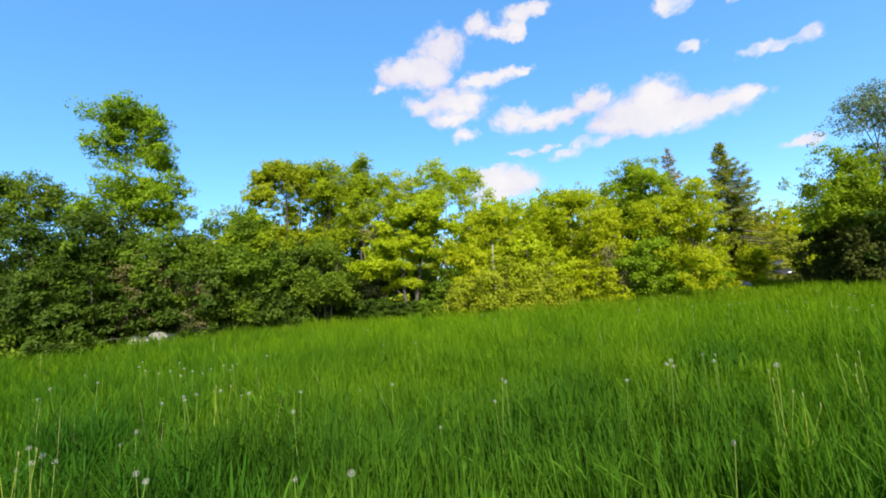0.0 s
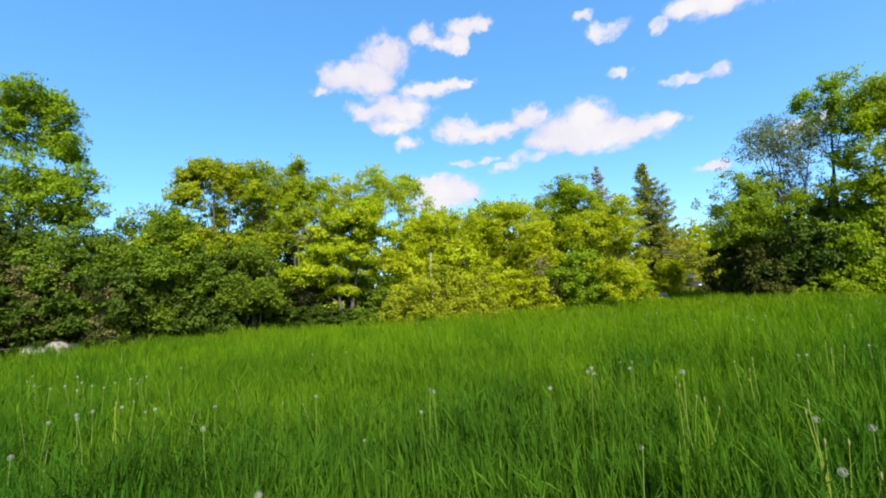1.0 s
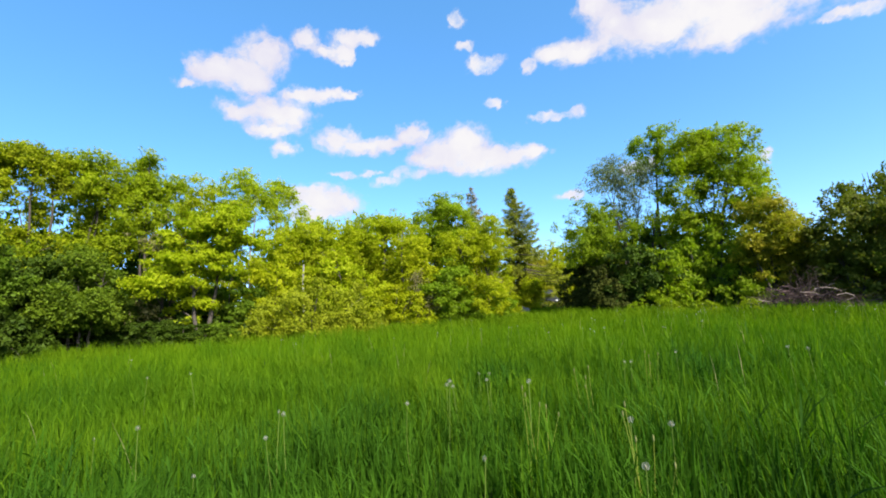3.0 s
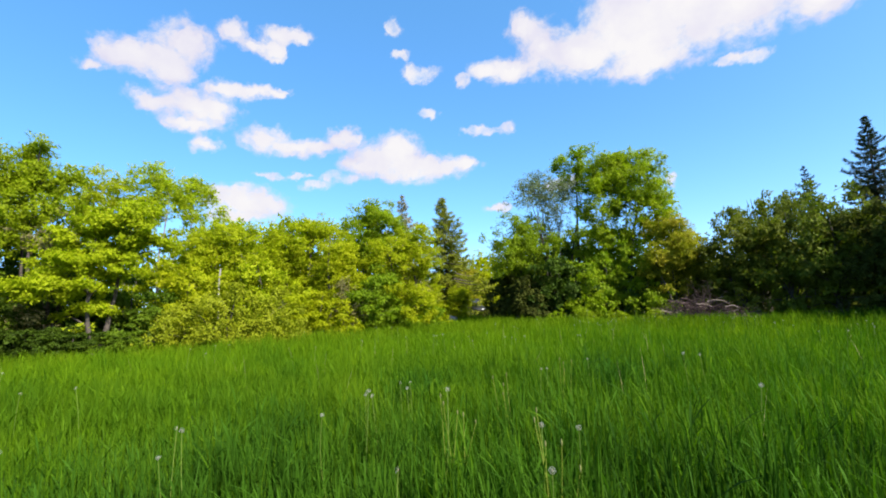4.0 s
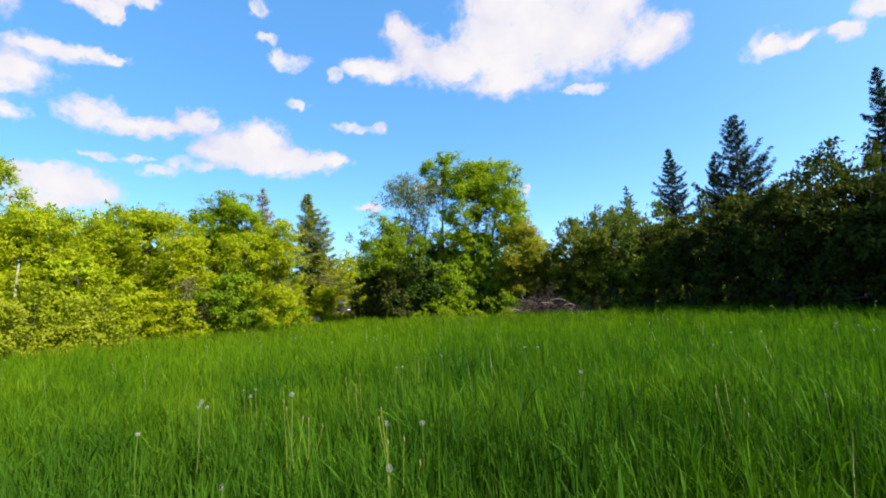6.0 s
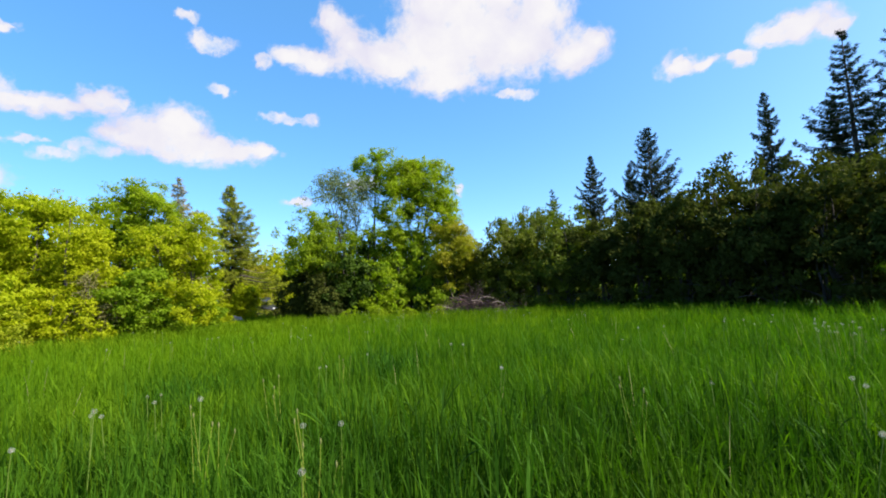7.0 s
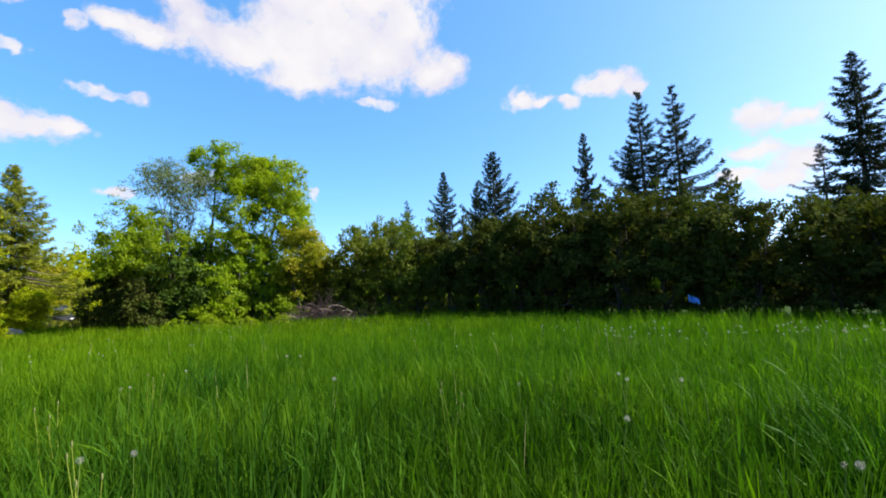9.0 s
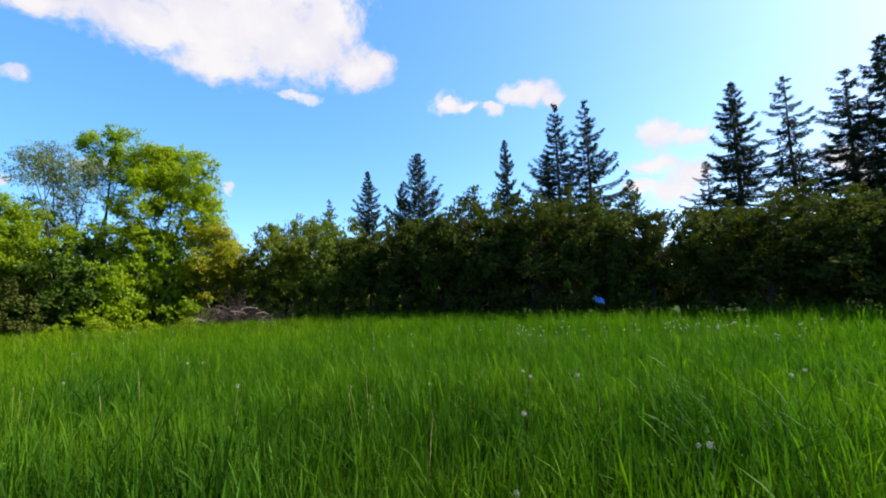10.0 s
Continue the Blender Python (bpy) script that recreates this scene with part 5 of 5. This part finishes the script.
NEAR_TOO = ((67.1, 3.59, 0.65), (-43.5, 3.35, 0.60), (-44.3, 3.03, 0.60), (-42.6, 3.12, 0.60), (-43.3, 3.11, 0.60), (-41.7, 2.87, 0.60), (-36.7, 2.99, 0.60), (-35.4, 3.13, 0.60), (-35.5, 2.38, 0.60),
    (-34.7, 2.14, 0.60), (-20.2, 1.80, 0.60), (-13.7, 1.70, 0.60), (-24.6, 3.73, 0.60), (-33.1, 3.84, 0.60), (29.9, 4.00, 0.60), (-19.9, 2.78, 0.60), (-31.1, 4.11, 0.60), (-31.0, 3.78, 0.60),
    (88.3, 3.35, 0.60), (60.4, 5.38, 0.60), (47.7, 1.91, 0.60), (98.8, 3.56, 0.60), (28.7, 4.02, 0.60), (25.0, 3.45, 0.60), (25.7, 3.49, 0.60))
DRIFTS = ((99.0, 6.75, 16, 0.25), (102.0, 6.8, 5, 0.2), (117.0, 7.8, 15, 0.35), (119.3, 8.6, 5, 0.2), (103, 8.5, 4, 0.3), (106.6, 6.7, 3, 0.3), (111.5, 7.8, 5, 0.4), (116.4, 7.3, 4, 0.35), (119.4, 7.5, 4, 0.5), (123.5, 6.7, 4, 0.4), (127, 7.4, 5, 0.5), (91.6, 8.2, 3, 0.4),
    (94.4, 8.1, 4, 0.4), (84.2, 6.4, 3, 0.5), (34, 9.0, 5, 0.5), (42, 7.8, 4, 0.5), (50, 11.8, 6, 0.8), (52.7, 12.3, 5, 0.4), (49.7, 9, 4, 0.5), (42.3, 10.8, 4, 0.7), (60.3, 5.3, 1, 0.2))
DRIFTS_TOO = ((46.7, 4.7, 3, 0.25), (-28.5, 5.8, 8, 0.35), (-44, 5.1, 4, 0.5), (-39, 7.2, 5, 0.8), (-23.5, 6, 4, 0.4), (57, 15, 8, 1.2), (50, 17, 8, 1.5), (46, 14, 7, 1.6), (59, 19, 6, 1.2),
    (63, 14, 7, 1.0), (68, 12, 6, 1.0), (66, 13, 5, 1.2), (75, 10, 4, 1.5), (108, 7.9, 5, 0.7), (113.5, 7.4, 4, 0.6), (122, 7.6, 5, 0.7), (20, 8, 3, 1.5), (5, 9, 3, 2.0), (-12, 7.5, 3, 1.5), (28, 13, 4, 2.0))
spots = [(math.sin(radians(az)) * r, math.cos(radians(az)) * r, hh) for az, r, hh in NEAR + NEAR_TOO]
for az, r, count, spread in DRIFTS + DRIFTS_TOO:
    cx, cy = math.sin(radians(az)) * r, math.cos(radians(az)) * r
    spots += [(cx + rng.normal() * spread * 0.7, cy + rng.normal() * spread * 0.7, 0.62 + rng.uniform(-0.06, 0.06)) for k in range(count)]
coarse = [dandelion(0.62, 0.04, 0.0155, 5, 0.0, 34), dandelion(0.60, -0.05, 0.0145, 6, 0.0, 34)]
first = set()
for k, (x, y, hh) in enumerate(spots):
    pool = kinds if k < len(NEAR) + len(NEAR_TOO) else coarse
    root = pool[k % len(pool)]
    s, turn = hh / 0.62, float(rng.uniform(0, 360))
    c, q = math.cos(radians(turn)) * s, math.sin(radians(turn)) * s
    x, y = x - c * root["tip_x"] + q * root["tip_y"], y - q * root["tip_x"] - c * root["tip_y"]
    m = pose(x, y, float(height(x, y)), 0, 0, turn) @ Matrix.Diagonal((s, s, s, 1))
    if root.name not in first:
        first.add(root.name)
        placed = [(root, m)] if k == 0 else placed + [(root, m)]
    else:
        copy_thing(root, m)
for root, m in placed:
    root.matrix_basis = m

# clusters of bare flower stalks


def weed_stalks(seed, count, spread):
    rg = np.random.default_rng(seed)
    root = new("weed_stalks")
    for k in range(count):
        t = np.linspace(0, 1, 6)[:, None]
        h = rg.uniform(0.50, 0.70)
        base = np.array([rg.normal() * spread * 0.5, rg.normal() * spread * 0.5, -0.02])
        line = base + np.array([rg.normal() * 0.05, rg.normal() * 0.05, h]) * t + np.sin(t * np.pi) * rg.normal(size=3) * [0.012, 0.012, 0]
        tb = Tubes()
        tb.add(line, 0.0021 * (1 - 0.35 * t[:, 0]), 5)
        stem = mesh_part("stem", tb.mesh("stem"), STALK, root)
        tb = Tubes()
        tip = line[-1]
        tb.add(np.stack([tip + np.array([0, 0, q]) for q in (-0.004, 0.006, 0.016, 0.024)]), np.array([0.002, 0.0045, 0.004, 0.001]), 6)
        mesh_part("bud", tb.mesh("bud"), BUD, stem, "small pale closed flower bud")
    tagged(root, "cluster of bare yellow-green flower stalks in the grass", "weed", "flower stalks in the meadow")
    return root


STALK = solid_material("flower_stalk", (0.14, 0.18, 0.015), (0.24, 0.27, 0.025), 20, 0.6, 0.1)
BUD = solid_material("flower_bud", (0.08, 0.10, 0.02), (0.17, 0.17, 0.05), 60, 0.8, 0.0)
weeds = [weed_stalks(301, 5, 0.05), weed_stalks(302, 4, 0.09)]
WEEDS = ((47.3, 2.36, 0), (47.2, 4.55, 1), (35.0, 2.85, 0), (-28.5, 3.8, 1), (-45, 3.0, 1), (42.1, 3.65, 1), (80.7, 3.0, 1), (99.3, 6.7, 1), (98.8, 6.6, 0), (117.1, 7.7, 0), (116.6, 7.9, 1))
for k, (az, r, kind) in enumerate(WEEDS):
    x, y, z = place(az, r)
    m = pose(x, y, z, 0, 0, 47 * k)
    if k < 2:
        weeds[kind].matrix_basis = m
    else:
        copy_thing(weeds[kind], m)

# pale flowering grass stalks


def straw_stalks():
    rg = np.random.default_rng(82)
    tb = Tubes()
    for k in range(80):
        r, az = math.sqrt(rg.uniform(1.0, 130.0)), radians(rg.uniform(-55, 140))
        x, y = r * math.sin(az), r * math.cos(az)
        z = float(height(x, y))
        h = rg.uniform(0.45, 0.72)
        lean = rg.normal(size=2) * 0.07
        t = np.linspace(0, 1, 5)
        line = np.stack([x + lean[0] * t ** 2, y + lean[1] * t ** 2, z + h * t], 1)
        rad = 0.0006 * (1 + r * 0.10)
        tb.add(line, np.array([1, 1, 1, 1.8, 0.4]) * rad, 3)
    ob = mesh_part("grass_stalks", tb.mesh("grass_stalks"), STRAW)
    tagged(ob, "thin straw-coloured grass stalks among the green blades", "grass", kind="stuff")


straw_stalks()

# ---------------------------------------------------------------- brush pile, parked cars, tarpaulin


def brush_pile():
    rg = np.random.default_rng(83)
    root = new("brush_pile")
    x, y, z = place(61.9, 21.5)
    root.matrix_basis = pose(x, y, z, 0, 0, -61.9)
    tangle = Tubes()
    for k in range(165):
        u = rg.uniform(-1, 1)
        cx = u * 2.05
        top = 0.82 * (1 - abs(u + 0.05) ** 1.5) + 0.16
        cz = rg.uniform(0.05, 1) * top
        ln = rg.uniform(0.5, 1.3)
        ang, tilt = rg.uniform(0, np.pi), rg.normal() * 0.33
        d = np.array([math.cos(ang) * math.cos(tilt), math.sin(ang) * 0.6 * math.cos(tilt), math.sin(tilt)])
        t = np.linspace(-0.5, 0.5, 6)[:, None]
        line = np.array([cx, rg.normal() * 0.35, cz]) + d * ln * t + np.cumsum(rg.normal(size=(6, 3)) * 0.03, 0)
        line[:, 2] = np.maximum(line[:, 2], 0.02)
        tb = Tubes()
        r = rg.uniform(0.006, 0.022)
        tb.add(line, r * np.linspace(1, 0.35, 6), 5)
        bare = k % 18 == 0
        branch = mesh_part("branch", tb.mesh("branch"), BLEACHED if bare else DEADWOOD, root, "bleached barkless branch" if bare else "")
        for b in range(7):
            s = line[int(rg.integers(1, 5))]
            e = s + rg.normal(size=3) * [0.22, 0.18, 0.16] + np.array([0, 0, 0.08])
            e[2] = max(e[2], 0.02)
            bow = np.stack([s, (s + e) / 2 + rg.normal(size=3) * 0.03, e])
            if b < 2:
                tb = Tubes()
                tb.add(bow, r * np.array([0.55, 0.4, 0.15]), 4)
                mesh_part("twig", tb.mesh("twig"), DEADWOOD, branch)
            else:
                tangle.add(bow, r * np.array([0.5, 0.35, 0.15]), 3)
    fine = mesh_part("twig_tangle", tangle.mesh("twig_tangle"), DEADWOOD, root)
    tagged(fine, "tangle of fine dead twigs", kind="stuff")
    # long thin branches that stand up out of the heap, forked near their tips
    for k in range(16):
        cx = rg.normal() * 0.32 if k < 11 else rg.uniform(-1.5, -0.6)
        t = np.linspace(0, 1, 6)[:, None]
        rise = rg.uniform(0.7, 1.45) if k < 11 else rg.uniform(0.35, 0.75)
        line = np.array([cx, rg.normal() * 0.25, 0.3]) + np.array([rg.normal() * 0.30, 0, rise]) * t + np.cumsum(rg.normal(size=(6, 3)) * 0.03, 0)
        tb = Tubes()
        tb.add(line, 0.014 * np.linspace(1, 0.3, 6), 5)
        branch = mesh_part("branch", tb.mesh("branch"), DEADWOOD, root)
        for b in range(4):
            q = line[2 + b % 4]
            tb = Tubes()
            tb.add(np.stack([q, q + np.array([rg.normal() * 0.1, 0, 0.1]), q + np.array([rg.normal() * 0.2, 0, 0.24])]), np.array([0.007, 0.005, 0.003]), 4)
            mesh_part("twig", tb.mesh("twig"), DEADWOOD, branch)
    # a few stout pale boughs arched over the top
    for cx, cz, ln, lift in ((0.75, 0.86, 0.75, 0.22), (1.25, 0.62, 0.55, 0.18), (0.2, 0.78, 0.5, 0.15), (-1.0, 0.55, 0.8, 0.1)):
        t = np.linspace(-0.5, 0.5, 7)[:, None]
        line = np.array([cx, -0.38, cz]) + np.array([ln, 0.1, -0.1]) * t + np.array([0, 0, lift]) * (0.5 - 2 * t ** 2) + np.cumsum(rg.normal(size=(7, 3)) * 0.015, 0)
        tb = Tubes()
        tb.add(line, 0.02 * np.linspace(1, 0.4, 7), 6)
        mesh_part("branch", tb.mesh("branch"), BLEACHED, root, "bleached barkless branch")
    tagged(root, "heap of dead purple-brown and bleached branches against the hedge", "brush pile")


brush_pile()


def tarp_thing():
    """A scrap of blue tarpaulin, set at the hedge's face to fit the camera's view."""
    bm = bmesh.new()
    bmesh.ops.create_grid(bm, x_segments=20, y_segments=12, size=0.5)
    for v in bm.verts:
        n = noise.noise(Vector((v.co.x * 5, v.co.y * 5, 0.3))) + 0.6 * noise.noise(Vector((v.co.x * 11, v.co.y * 11, 1.7)))
        rag = 0.12 * noise.noise(Vector((v.co.x * 7, 4.1, v.co.y * 3)))
        v.co = Vector((v.co.x * 0.29, 0.10 * n, v.co.y * (0.16 + rag) - v.co.x * 0.12))
    bmesh.ops.solidify(bm, geom=bm.faces[:], thickness=0.01)
    ob = part("tarpaulin", bm, TARP, smooth=True)
    x, y, z = place(106.0, 15.9)
    ob.matrix_basis = pose(x, y, z + 0.74, 0, 0, -106)
    tagged(ob, "scrap of bright blue tarpaulin at the face of the hedge", "tarpaulin")


TARP = solid_material("blue_tarpaulin", (0.06, 0.26, 0.75), (0.20, 0.45, 0.90), 6, 0.4, 0.3)
PAINT_DARK = solid_material("car_paint_dark", (0.012, 0.013, 0.014), (0.024, 0.025, 0.026), 3, 0.4, 0.0, spec=0.3)
CAR_GLASS = solid_material("car_glass", (0.02, 0.025, 0.03), (0.05, 0.06, 0.07), 2, 0.2, 0.0, spec=0.35)
RUBBER = solid_material("tyre_rubber", (0.015, 0.015, 0.015), (0.035, 0.035, 0.035), 20, 0.9, 0.2)
ALLOY = solid_material("wheel_alloy", (0.35, 0.35, 0.36), (0.55, 0.55, 0.56), 10, 0.35, 0.0, metallic=0.8)
LAMP = solid_material("lamp_glass", (0.45, 0.45, 0.43), (0.6, 0.6, 0.58), 10, 0.15, 0.0, spec=0.8)
tarp_thing()


def profile_prism(points, half, taper=1.0):
    """A bevelled prism across y from a side profile in x and z."""
    bm = bmesh.new()
    lo = [bm.verts.new((x, -half * (taper if z > 0.95 else 1), z)) for x, z in points]
    hi = [bm.verts.new((x, half * (taper if z > 0.95 else 1), z)) for x, z in points]
    n = len(points)
    bm.faces.new(lo[::-1])
    bm.faces.new(hi)
    for i in range(n):
        bm.faces.new((lo[i], lo[(i + 1) % n], hi[(i + 1) % n], hi[i]))
    bmesh.ops.recalc_face_normals(bm, faces=bm.faces[:])
    bmesh.ops.bevel(bm, geom=bm.edges[:], offset=0.05, segments=2, affect="EDGES")
    return bm


def parked_car(az, dist, turn, paint, label):
    root = new("parked_car")
    x, y, z = place(az, dist)
    root.matrix_basis = pose(x, y, z, 0, 0, -az + turn)
    part("body", profile_prism([(-2.1, 0.3), (2.1, 0.3), (2.15, 0.62), (1.95, 0.82), (0.95, 0.92), (-1.6, 0.95), (-2.1, 0.85)], 0.86), paint, root)
    part("cabin", profile_prism([(-1.75, 0.93), (0.95, 0.91), (0.25, 1.42), (-1.15, 1.45)], 0.78, 0.86), CAR_GLASS, root, "dark tinted cabin glass")
    part("roof", profile_prism([(-1.2, 1.42), (0.3, 1.40), (0.15, 1.49), (-1.0, 1.51)], 0.66), paint, root)
    for sx in (-1.3, 1.32):
        for sy in (-0.78, 0.78):
            bm = bmesh.new()
            bmesh.ops.create_cone(bm, cap_ends=True, segments=24, radius1=0.32, radius2=0.32, depth=0.2, matrix=Matrix.Translation((sx, sy, 0.32)) @ Matrix.Rotation(math.pi / 2, 4, "X"))
            bmesh.ops.bevel(bm, geom=[e for e in bm.edges if len(e.link_faces) == 2 and e.calc_face_angle(0) > 1], offset=0.03, segments=2, affect="EDGES")
            wheel = part("wheel", bm, RUBBER, root, "black tyre")
            bm = bmesh.new()
            bmesh.ops.create_cone(bm, cap_ends=True, segments=18, radius1=0.2, radius2=0.17, depth=0.03, matrix=Matrix.Translation((sx, sy * 1.135, 0.32)) @ Matrix.Rotation(math.pi / 2 if sy < 0 else -math.pi / 2, 4, "X"))
            part("rim", bm, ALLOY, wheel, "grey alloy rim")
    for sy in (-0.62, 0.62):
        bm = bmesh.new()
        bmesh.ops.create_icosphere(bm, subdivisions=2, radius=0.075, matrix=Matrix.Translation((2.08, sy, 0.68)) @ Matrix.Diagonal((0.6, 1.5, 0.8, 1)))
        part("headlight", bm, LAMP, root, "pale glass headlight", smooth=True)
    tagged(root, label, "car")


parked_car(36.0, 36.0, -84, PAINT_DARK, "dark parked car half hidden at the gap between trees")


# Stand-ins for unclear pale and grey patches low at the meadow edge.
def boulder(az, dist, sx, sy, sz, seed, label="pale stone standing in for a bright patch under the shrubs"):
    bm = bmesh.new()
    bmesh.ops.create_icosphere(bm, subdivisions=3, radius=1.0)
    for v in bm.verts:
        p = v.co * 1.3 + Vector((seed, 0, 0))
        v.co *= 1 + 0.22 * noise.noise(p) + 0.10 * noise.noise(p * 2.7) + 0.04 * noise.noise(p * 7)
        v.co.x, v.co.y, v.co.z = v.co.x * sx, v.co.y * sy, max(v.co.z, -0.35) * sz
    ob = part("boulder", bm, STONE, smooth=True)
    x, y, z = place(az, dist)
    ob.matrix_basis = pose(x, y, z + 0.3 * sz, 0, 0, -az)
    tagged(ob, label, "boulder", "boulders at the meadow edge")


STONE = solid_material("pale_stone", (0.12, 0.11, 0.10), (0.26, 0.24, 0.21), 7, 0.9, 0.6)
boulder(-33.3, 18.3, 0.62, 0.3, 0.40, 1.0)
boulder(-35.3, 18.5, 0.26, 0.3, 0.40, 5.0)
boulder(33.4, 28.2, 0.40, 0.4, 0.44, 9.0, "squat grey boulder beside the gap in the wood")
